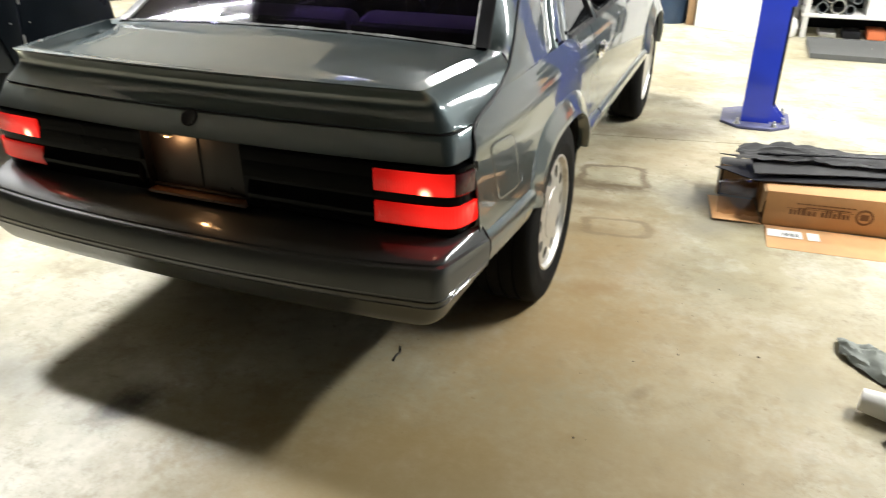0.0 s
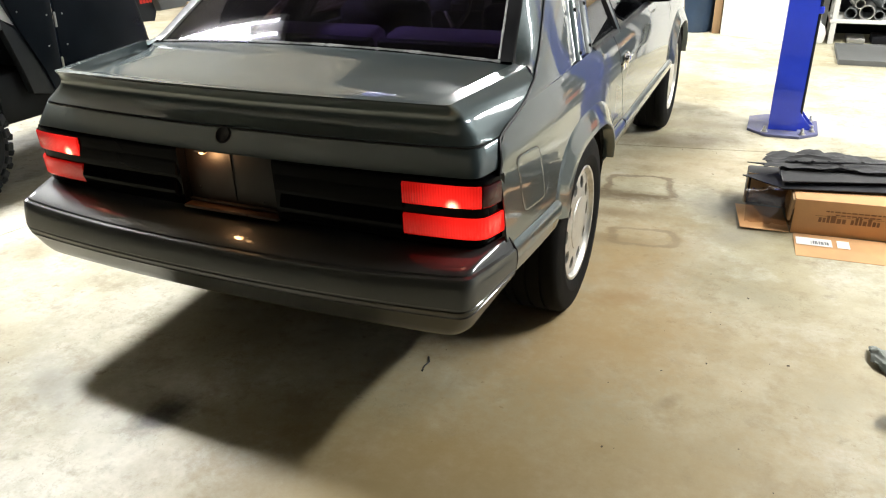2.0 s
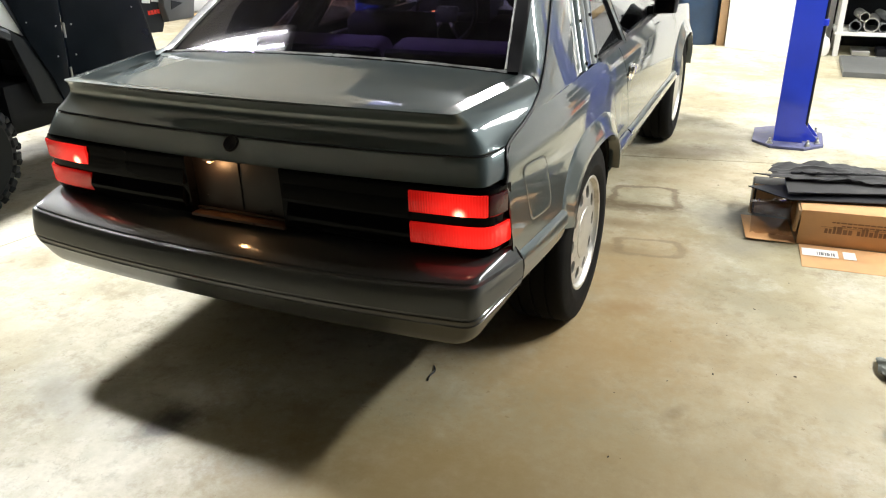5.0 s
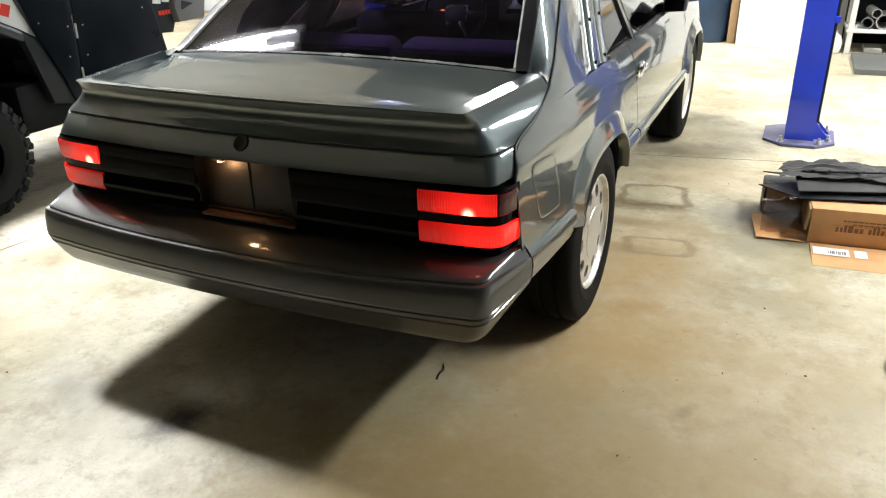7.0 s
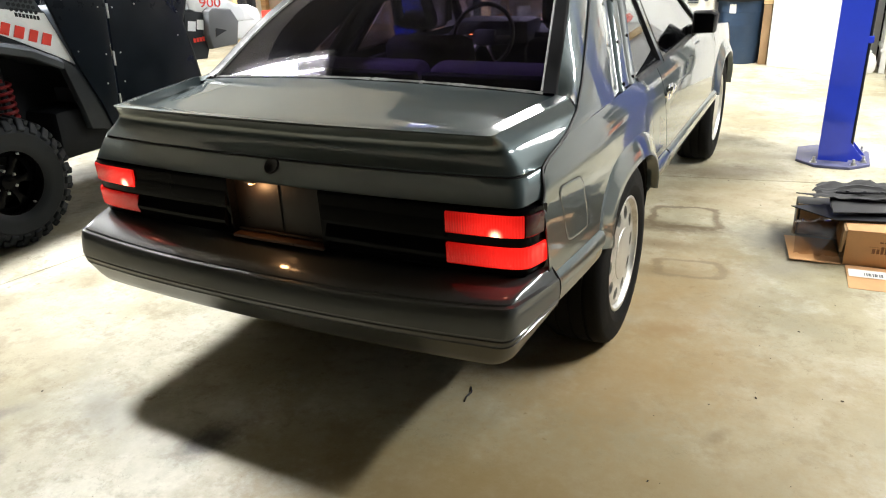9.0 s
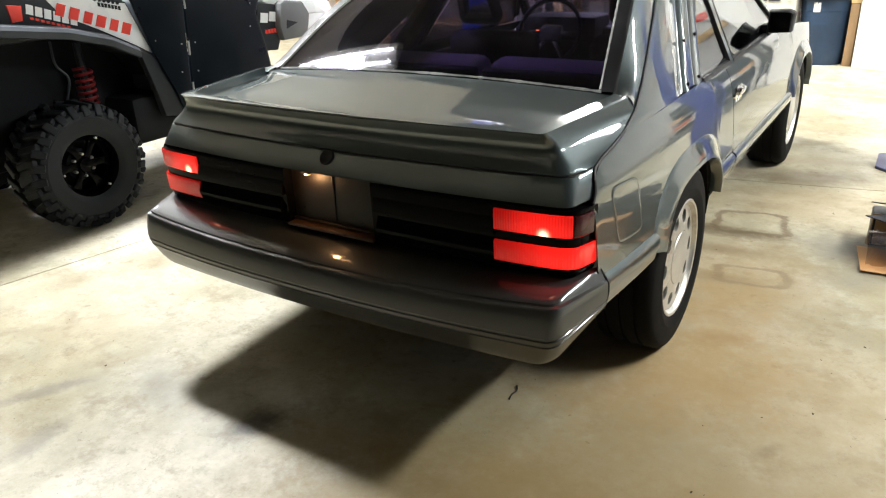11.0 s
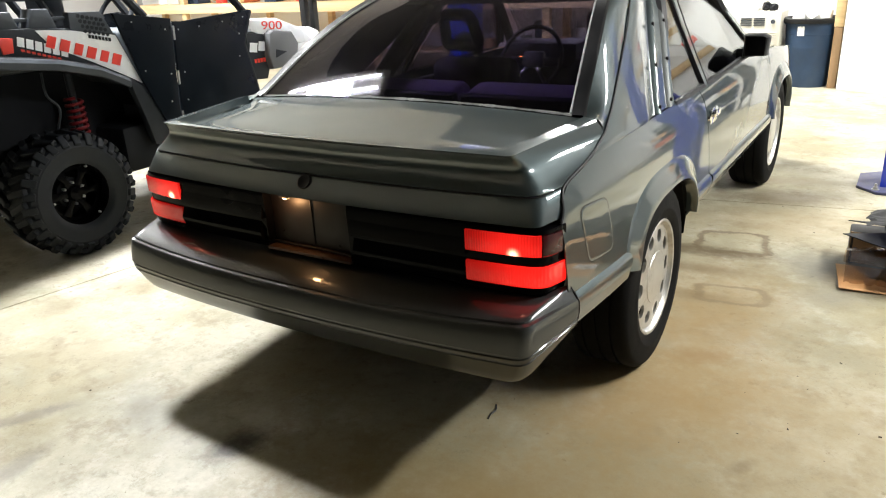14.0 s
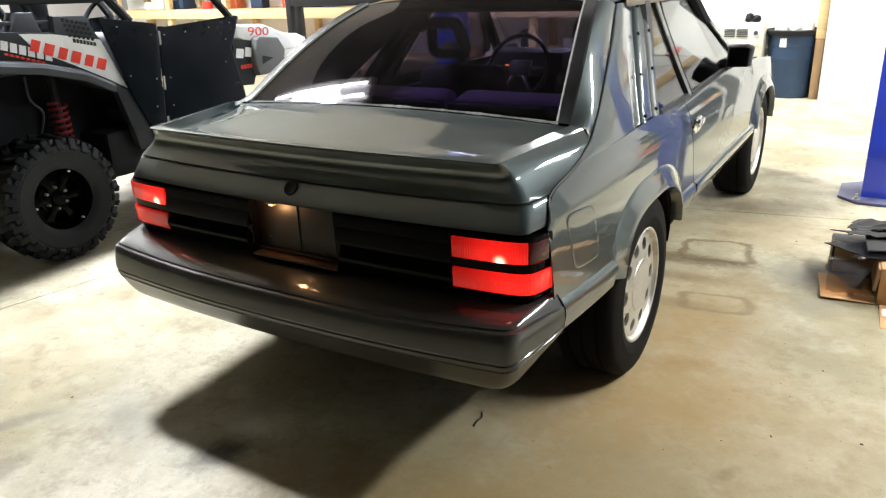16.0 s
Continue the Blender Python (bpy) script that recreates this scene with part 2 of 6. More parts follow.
INSULATION = pmat("ceiling_insulation", (0.66, 0.64, 0.62), 0.6, 0, 0.2, 2.5, 9, 0.9, 0.06, stretch=(1, 5, 1))
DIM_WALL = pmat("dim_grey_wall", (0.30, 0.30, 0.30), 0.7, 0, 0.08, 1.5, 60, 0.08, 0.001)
DARK_WALL = pmat("darkened_wall", (0.035, 0.03, 0.027), 0.8, 0, 0.2, 1.2, 40, 0.1)
WHITE_STEEL = pmat("white_shelf_paint", (0.72, 0.71, 0.68), 0.5, 0, 0.08, 4, 60, 0.1, grime=(0.5, 0.47, 0.42))
WOOD = pmat("pine_lumber", (0.66, 0.47, 0.25), 0.7, 0, 0.2, 3, 40, 0.25, 0.001, stretch=(1, 1, 8))
WOOD_X = pmat("pine_beam", (0.66, 0.48, 0.27), 0.7, 0, 0.2, 3, 40, 0.25, 0.001, stretch=(0.4, 6, 6))
UTV_BLACK = pmat("utv_black_plastic", (0.015, 0.018, 0.022), 0.5, 0, 0.3, 6, 150, 0.15, 0.001, rvary=0.12, spec=0.25)
UTV_GREY = pmat("utv_charcoal_plastic", (0.044, 0.051, 0.060), 0.5, 0, 0.2, 6, 150, 0.15, 0.001, spec=0.35)
POD_GREY = pmat("utv_pod_grey", (0.11, 0.115, 0.12), 0.5, 0, 0.15, 6, 150, 0.1, 0.001)
# Darker copy of UTV_BLACK: the shade of wells and inner parts as colour.
UTV_DEEP = pmat("utv_shaded_plastic", (0.008, 0.009, 0.011), 0.6, 0, 0.3, 6, 150, 0.15, 0.001, spec=0.15)
UTV_PANEL = pmat("utv_black_sheet", (0.0035, 0.0058, 0.0095), 0.34, 0, 0.25, 4, 100, 0.04, 0.001, spec=0.10)
UTV_WHITE = pmat("utv_white_plastic", (0.86, 0.88, 0.90), 0.3, 0, 0.03, 5, 100, 0.02)
UTV_RED = pmat("red_decal", (0.8, 0.055, 0.035), 0.35, 0, 0.08, 8, 100, 0.02)
RED_SPRING = pmat("red_spring", (0.16, 0.01, 0.012), 0.4, 0, 0.2, 10, 100, 0.05)
AC_BEIGE = pmat("beige_ac_plastic", (0.62, 0.6, 0.52), 0.55, 0, 0.08, 6, 100, 0.05)
DARK_SHEET = pmat("dark_plastic_sheet", (0.008, 0.0085, 0.011), 0.42, 0, 0.3, 6, 80, 0.15, 0.002, spec=0.25)
DUSTY_SHEET = pmat("dusty_dark_sheet", (0.035, 0.035, 0.036), 0.6, 0, 0.3, 6, 80, 0.2, 0.002, grime=(0.075, 0.073, 0.07), spec=0.25)
GREY_MAT = pmat("grey_rubber_mat", (0.085, 0.088, 0.085), 0.7, 0, 0.2, 6, 80, 0.2)
GREY_TRAY = pmat("grey_plastic_tray", (0.12, 0.13, 0.13), 0.7, 0, 0.2, 6, 80, 0.2)
GREY_RAG = pmat("grey_green_plastic", (0.19, 0.205, 0.185), 0.7, 0, 0.25, 12, 60, 0.3, 0.004)
GRIT = pmat("brown_grit", (0.06, 0.045, 0.028), 0.9, 0, 0.4, 30, 60, 0.2)
ORANGE_PLASTIC = pmat("orange_plastic", (0.6, 0.16, 0.06), 0.5, 0, 0.1)


def floor_material():
    mt, nt, p, ln = nodes_of("sealed_concrete")
    geo = nt.nodes.new("ShaderNodeNewGeometry")
    pos = geo.outputs["Position"]

    def nz(scale, detail=6, rough=0.6, off=(0, 0, 0)):
        mp = nt.nodes.new("ShaderNodeMapping")
        mp.inputs["Location"].default_value = off
        ln.new(pos, mp.inputs[0])
        n = nt.nodes.new("ShaderNodeTexNoise")
        n.inputs["Scale"].default_value, n.inputs["Detail"].default_value, n.inputs["Roughness"].default_value = scale, detail, rough
        ln.new(mp.outputs[0], n.inputs["Vector"])
        return n.outputs[0]

    WOB1, WOB2 = nz(7, 4, 0.6, (3, 5, 0)), nz(28, 5, 0.7, (5, 3, 0))
    WOB3 = ramp(nt, nz(6, 5, 0.7, (1, 1, 3)), 0.3, 0.6, (0.62,) * 3, (1.0,) * 3)

    def spot(x, y, rx, ry, turn, soft, ring=0.0, wobble=0.05):
        """A stain or patch of painted shade: an oval or, with ring, a rounded rectangular outline, with a ragged edge.
        """
        mp = nt.nodes.new("ShaderNodeMapping")
        mp.vector_type = "TEXTURE"
        mp.inputs["Location"].default_value = (x, y, 0)
        mp.inputs["Rotation"].default_value = (0, 0, radians(turn))
        mp.inputs["Scale"].default_value = (rx, ry, 1)
        ln.new(pos, mp.inputs[0])
        sep = nt.nodes.new("ShaderNodeSeparateXYZ")
        ln.new(mp.outputs[0], sep.inputs[0])

        def op(kind, a, b=None):
            o = nt.nodes.new("ShaderNodeMath")
            o.operation = kind
            for sck, v in zip(o.inputs, (a, b)):
                if v is None:
                    continue
                if isinstance(v, (int, float)):
                    sck.default_value = v
                else:
                    ln.new(v, sck)
            return o.outputs[0]
        e = 6 if ring else 2
        ax, ay = op("ABSOLUTE", sep.outputs[0]), op("ABSOLUTE", sep.outputs[1])
        d = op("POWER", op("ADD", op("POWER", ax, e), op("POWER", ay, e)), 1 / e)
        d = op("ADD", d, op("MULTIPLY", op("SUBTRACT", WOB1, 0.5), wobble * 10))
        d = op("ADD", d, op("MULTIPLY", op("SUBTRACT", WOB2, 0.5), 0.35 if ring else 1.1))
        if ring:
            d = op("DIVIDE", op("ABSOLUTE", op("SUBTRACT", d, 1.0)), ring)
        mr = nt.nodes.new("ShaderNodeMapRange")
        mr.interpolation_type = "SMOOTHSTEP"
        mr.inputs["From Min"].default_value, mr.inputs["From Max"].default_value = 1.0 - soft, 1.0 + soft
        mr.inputs["To Min"].default_value, mr.inputs["To Max"].default_value = 1.0, 0.0
        ln.new(d, mr.inputs["Value"])
        return mr.outputs[0]

    def times(v, k):
        o = nt.nodes.new("ShaderNodeMath")
        o.operation = "MULTIPLY"
        ln.new(v, o.inputs[0])
        if isinstance(k, (int, float)):
            o.inputs[1].default_value = k
        else:
            ln.new(k, o.inputs[1])
        return o.outputs[0]

    c = ramp(nt, nz(0.8, 8, 0.66), 0.38, 0.62, (0.285, 0.252, 0.150), (0.605, 0.58, 0.465))
    c = blend(nt, ramp(nt, nz(3.2, 8, 0.7, (4, 1, 0)), 0.46, 0.64, (0, 0, 0), (0.7, 0.7, 0.7)), c, (0.30, 0.27, 0.18))
    c = blend(nt, ramp(nt, nz(1.1, 6, 0.62, (9, 3, 0)), 0.47, 0.62, (0, 0, 0), (0.45, 0.45, 0.45)), c, (0.345, 0.285, 0.155))
    c = blend(nt, ramp(nt, nz(9, 8, 0.75, (2, 8, 0)), 0.56, 0.70, (0, 0, 0), (0.6, 0.6, 0.6)), c, (0.16, 0.135, 0.085))
    c = blend(nt, ramp(nt, nz(2.3, 8, 0.7, (12, 5, 0)), 0.54, 0.7, (0, 0, 0), (0.55, 0.55, 0.55)), c, (0.62, 0.61, 0.55))
    c = blend(nt, ramp(nt, nz(55, 4, 0.6, (3, 3, 0)), 0.66, 0.72, (0, 0, 0), (0.55, 0.55, 0.55)), c, (0.13, 0.11, 0.08))
    c = blend(nt, ramp(nt, nz(17, 9, 0.8, (6, 1, 0)), 0.52, 0.68, (0, 0, 0), (0.34, 0.34, 0.34)), c, (0.25, 0.215, 0.145))
    c = blend(nt, ramp(nt, nz(120, 3, 0.6), 0.35, 0.75, (0, 0, 0), (0.12, 0.12, 0.12)), c, (0.6, 0.58, 0.5))
    c = blend(nt, ramp(nt, nz(1.9, 7, 0.72, (21, 4, 0)), 0.50, 0.66, (0, 0, 0), (0.55, 0.55, 0.55)), c, (0.29, 0.28, 0.20))
    c = blend(nt, ramp(nt, nz(5.5, 8, 0.74, (2, 17, 0)), 0.52, 0.66, (0, 0, 0), (0.62, 0.62, 0.62)), c, (0.22, 0.175, 0.10))
    # rubbed-in smudges, in patches
    for sc, lo, hi, k, off in ((7, 0.60, 0.70, 0.55, (8, 14, 0)), (15, 0.62, 0.70, 0.7, (15, 2, 0)), (30, 0.64, 0.70, 0.75, (4, 11, 0))):
        where = ramp(nt, nz(1.9, 4, 0.6, (off[1], 3, off[0])), 0.44, 0.60, (0, 0, 0), (k,) * 3)
        c = blend(nt, times(ramp(nt, nz(sc, 5, 0.62, off), lo, hi, (0, 0, 0), (1, 1, 1)), where), c, (0.15, 0.115, 0.065))
    # a few thin scribbled marks of dirt
    for sc, lim, off in ((8, 0.010, (3, 6, 0)), (13, 0.016, (1, 9, 0))):
        d1, d2 = nt.nodes.new("ShaderNodeMath"), nt.nodes.new("ShaderNodeMath")
        d1.operation, d2.operation = "SUBTRACT", "ABSOLUTE"
        ln.new(nz(sc, 4, 0.62, off), d1.inputs[0])
        d1.inputs[1].default_value = 0.5
        ln.new(d1.outputs[0], d2.inputs[0])
        line = ramp(nt, d2.outputs[0], lim * 0.3, lim, (1, 1, 1), (0, 0, 0))
        where = ramp(nt, nz(2.6, 5, 0.7, (off[1], off[0], 2)), 0.55, 0.66, (0, 0, 0), (0.34, 0.34, 0.34))
        c = blend(nt, times(line, where), c, (0.12, 0.096, 0.058))
    for x, y, rx, ry, turn, soft, ring, k, col in STAINS_AND_SHADE:
        c = blend(nt, times(times(spot(x, y, rx, ry, turn, soft, ring), k), WOB3), c, col)
    ln.new(c, p.inputs["Base Color"])
    ln.new(ramp(nt, nz(2.2, 6, 0.65, (5, 5, 0)), 0.3, 0.7, (0.38,) * 3, (0.62,) * 3), p.inputs["Roughness"])
    p.inputs["Specular IOR Level"].default_value = 0.38
    bp = nt.nodes.new("ShaderNodeBump")
    bp.inputs["Strength"].default_value, bp.inputs["Distance"].default_value = 0.12, 0.004
    ln.new(nz(25, 6, 0.7), bp.inputs["Height"])
    ln.new(bp.outputs[0], p.inputs["Normal"])
    return mt


# x, y, half sizes, turn, softness, ring width (0: filled), strength, colour
STAINS_AND_SHADE = [
    (0.92, 1.45, 0.30, 0.62, 0, 0.9, 0, 0.8, (0.40, 0.275, 0.125)),
    (1.55, 0.95, 0.55, 0.35, 20, 0.9, 0, 0.5, (0.37, 0.285, 0.15)),
    (1.75, 0.0, 0.5, 0.4, 0, 0.9, 0, 0.5, (0.35, 0.27, 0.14)),
    (0.92, 0.80, 0.42, 0.24, 30, 0.9, 0, 0.75, (0.36, 0.24, 0.10)),
    (1.15, 0.25, 0.60, 0.35, 10, 0.9, 0, 0.65, (0.36, 0.26, 0.12)),
    (0.70, 0.05, 0.34, 0.20, 20, 0.9, 0, 0.7, (0.34, 0.225, 0.09)),
    # floor shade behind the right rear corner, put in as brown
    (0.72, -0.20, 0.60, 0.36, 10, 0.9, 0, 0.9, (0.24, 0.18, 0.085)),
    (1.30, -0.30, 0.55, 0.30, -10, 0.9, 0, 0.5, (0.36, 0.29, 0.17)),
    (1.05, 2.9, 0.40, 0.25, 20, 0.9, 0, 0.6, (0.36, 0.27, 0.14)),
    (0.98, 3.35, 0.35, 0.14, 15, 0.7, 0, 0.7, (0.17, 0.125, 0.07)),
    (1.05, 3.75, 0.30, 0.08, 10, 0.7, 0, 0.5, (0.22, 0.18, 0.12)),
    (0.87, 2.47, 0.16, 0.15, 10, 0.6, 0.11, 0.85, (0.14, 0.10, 0.055)),
    (0.76, 2.30, 0.30, 0.07, 4, 0.5, 0, 0.9, (0.13, 0.095, 0.05)),
    (0.78, 2.06, 0.24, 0.05, 4, 0.7, 0, 0.7, (0.22, 0.165, 0.09)),
    (1.0, 1.82, 0.14, 0.09, 10, 0.6, 0.12, 0.65, (0.20, 0.145, 0.08)),
    (0.84, 1.74, 0.20, 0.05, 4, 0.7, 0, 0.6, (0.24, 0.175, 0.09)),
    (1.02, 1.22, 0.09, 0.05, 20, 0.8, 0, 0.7, (0.32, 0.205, 0.09)),
    (1.30, 2.30, 0.13, 0.20, 25, 0.8, 0, 0.75, (0.15, 0.145, 0.125)),
    (1.40, 1.98, 0.12, 0.10, 25, 0.8, 0, 0.5, (0.20, 0.19, 0.16)),
    (1.28, 0.62, 0.05, 0.02, 60, 0.8, 0, 0.5, (0.2, 0.15, 0.08)),
    (-0.95, -0.25, 0.14, 0.035, 60, 0.6, 0, 0.7, (0.15, 0.14, 0.12)),
    (-0.70, -0.42, 0.10, 0.04, 100, 0.6, 0, 0.6, (0.17, 0.16, 0.13)),
    (-0.62, -0.02, 0.16, 0.07, -30, 0.8, 0, 0.6, (0.24, 0.23, 0.19)),
    (-0.15, -0.02, 0.06, 0.10, -20, 0.7, 0, 1.0, (0.05, 0.042, 0.03)),
    (-1.55, 0.9, 0.5, 0.12, 70, 0.8, 0, 0.6, (0.27, 0.23, 0.16)),
    (-1.35, 0.3, 0.5, 0.2, 10, 0.9, 0, 0.4, (0.40, 0.36, 0.27)),
    (1.9, 5.9, 0.5, 0.12, 20, 0.8, 0, 0.3, (0.22, 0.19, 0.14)),
    (0.75, 5.0, 0.5, 0.1, 5, 0.8, 0, 0.35, (0.24, 0.19, 0.12)),
]
FLOOR = floor_material()

# ---- room ----
U, V = Vector((0.986, 0.165, 0)), Vector((0.196, 0.98, 0))  # the two saw cuts in the floor
CROSS = Vector((-1.46, 2.80, 0))
floor_ob = thing("floor", bx(-12, 7, -8, 9.5, -0.3, -0.09), UNDER, "concrete bed under the floor slabs", "floor", kind="structure")
GAP = 0.004
for su in (-1, 1):
    for sv in (-1, 1):
        bm = B()
        pts = [CROSS + U * (su * a) + V * (sv * b) for a, b in ((GAP, GAP), (14, GAP), (14, 14), (GAP, 14))]
        top = [bm.verts.new(p) for p in pts]
        low = [bm.verts.new(p - Vector((0, 0, 0.08))) for p in pts]
        bm.faces.new(top)
        for i in range(4):
            bm.faces.new((top[i], top[(i + 1) % 4], low[(i + 1) % 4], low[i]))
        part("slab", bm, FLOOR, floor_ob, smooth=False)

XL, XR, YN, YF = -10.8, 5.6, -7.4, 7.95
thing("wall_far", bx(XL - 0.2, XR + 0.2, YF, YF + 0.15, -0.05, CEIL), WHITE_WALL, "plain white far wall of the workshop", "wall", kind="structure")
# Walls out of view: colours lowered so they reflect and bounce little light.
thing("wall_near", bx(XL - 0.2, XR + 0.2, YN - 0.15, YN, -0.05, CEIL), DARK_WALL, "wall behind the car, out of view, darkened to look unlit", "wall", kind="structure")
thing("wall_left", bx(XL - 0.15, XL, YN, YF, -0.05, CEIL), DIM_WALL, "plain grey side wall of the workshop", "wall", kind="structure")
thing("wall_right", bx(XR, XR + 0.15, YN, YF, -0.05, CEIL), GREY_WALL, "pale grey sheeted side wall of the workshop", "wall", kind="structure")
thing("ceiling", bx(XL - 0.2, XR + 0.2, YN - 0.2, YF + 0.2, CEIL, CEIL + 0.1), CEIL_BOARD, "dark board workshop ceiling", "ceiling", kind="structure")
# Pale sheets, out of view, added to brighten reflections in rear glass and hatch.
thing("ceiling_sheet", bx(XL + 0.02, -2.9, YN + 0.05, YF - 0.05, CEIL - 0.012, CEIL - 0.004), INSULATION, "pale wrinkled ceiling sheeting, added for its reflection", "ceiling", kind="structure")
thing("ceiling_sheet", bx(-2.88, 1.5, YN + 0.05, -1.5, CEIL - 0.012, CEIL - 0.004), INSULATION, "pale wrinkled ceiling sheeting, added for its reflection", "ceiling", kind="structure")
TUBE = glow("fluorescent_tube", (0.97, 0.98, 1.0), 32.0)


def tube_fixture(x, y, turn):
    e = empty("ceiling_light", (x, y, CEIL - 0.12), turn, "unseen white four tube fluorescent ceiling light, lit", "ceiling light", "ceiling lights")
    part("housing", bx(-0.63, 0.63, -0.23, 0.23, 0.02, 0.098, 0.01), WHITE_STEEL, e)
    for y0 in (-0.16, -0.055, 0.055, 0.16):
        part("tube", tube([(-0.6, y0, -0.005), (0.6, y0, -0.005)], 0.013, 10), TUBE, e, "glowing fluorescent tube")
    return e


for lx, ly, watts, turn, tone, length in LAMP_SPOTS:
    tube_fixture(lx, ly, turn)

# ---- the car ----
car = empty("car", (0, 0, 0), 0, "dark grey metallic hatchback coupe with lit red tail lights, parked", "car")
R_AX, F_AX, HUB = 1.125, 3.65, 0.334
SIDE_Z = [0.20, 0.30, 0.36, 0.41, 0.45, 0.50, 0.58, 0.70, 0.80, 0.85, 0.888, 0.92, 1.28]
SIDE_X = [0.690, 0.735, 0.780, 0.838, 0.859, 0.861, 0.857, 0.847, 0.832, 0.815, 0.790, 0.772, 0.572]


GAP_Y = [0.37, 0.389, 0.405, 0.425, 0.48, 0.582, 0.68, 0.805, 0.932, 1.109, 1.296, 1.398, 1.496, 1.581]
GAP_Z = [0.775, 0.795, 0.830, 0.851, 0.864, 0.877, 0.893, 0.923, 0.973, 1.050, 1.135, 1.182, 1.234, 1.280]


def side_x(y, z):
    x = sum(float(np.interp(z + d, SIDE_Z, SIDE_X)) for d in (-0.03, -0.015, 0, 0.015, 0.03)) / 5
    if y < 1.0:
        x -= 0.022 * ((1.0 - y) / 0.63) ** 2
    if y > 3.7:
        x -= 0.09 * ((y - 3.7) / 0.85) ** 2
    return x


def arch(y, opening):
    """Height of a wheel opening's edge at y, or None beside it."""
    cy, w, cz, h, e = opening
    d = abs(y - cy) / w
    return cz + h * (1 - d ** e) ** (1 / e) if d < 1 else None


def arch_point(opening, a, grow):
    """A point (y, z) of the opening's edge at angle a, pushed outwards by grow."""
    cy, w, cz, h, e = opening
    c, n = math.cos(a), math.sin(a)
    u, v = math.copysign(abs(c) ** (2 / e), c), math.copysign(abs(n) ** (2 / e), n)
    return cy + (w + grow) * u, cz + (h + grow) * v


def columns(y0, y1, extra=()):
    ys = list(np.linspace(y0, y1, max(3, int((y1 - y0) / 0.04) + 1))) + [e for e in extra if y0 < e < y1]
    return sorted(set(round(float(v), 4) for v in ys))


def flank(name, y0, y1, lo, hi, parent, material, sgn, rows=14, extra=(), out=0.0, label=""):
    """A body panel on one side: columns along y between two height curves, over the common side surface."""
    grd = []
    for y in columns(y0, y1, extra):
        a, b = lo(y), hi(y)
        grd.append([(sgn * (side_x(y, z) + out), y, z) for z in np.linspace(a, b, rows)])
    bm = grid(grd)
    solid(bm, 0.004)
    return part(name, bm, material, parent, label)


OPEN_R = (1.212, 0.36, 0.42, 0.226, 2.8)
OPEN_F = (3.67, 0.365, 0.40, 0.275, 2.5)
edge_cols_r = [OPEN_R[0] + s * OPEN_R[1] * k for s in (-1, 1) for k in (0.9, 0.94, 0.965, 0.98, 0.99, 0.995, 0.998, 0.9998)]
edge_cols_f = [OPEN_F[0] + s * OPEN_F[1] * k for s in (-1, 1) for k in (0.9, 0.94, 0.965, 0.98, 0.99, 0.995, 0.998, 0.9998)]


def quarter_lo(y):
    a = arch(y, OPEN_R)
    base = 0.470 if y < OPEN_R[0] else 0.22
    return max(a, base) if a is not None else base


def quarter_hi(y):
    return min(0.888, float(np.interp(y, GAP_Y, GAP_Z)) - 0.004)


def fender_lo(y):
    a = arch(y, OPEN_F)
    return max(a, 0.24) if a is not None else 0.24


def fender_hi(y):
    return float(np.interp(y, [3.05, 3.6, 4.2, 4.5], [0.888, 0.86, 0.80, 0.74]))


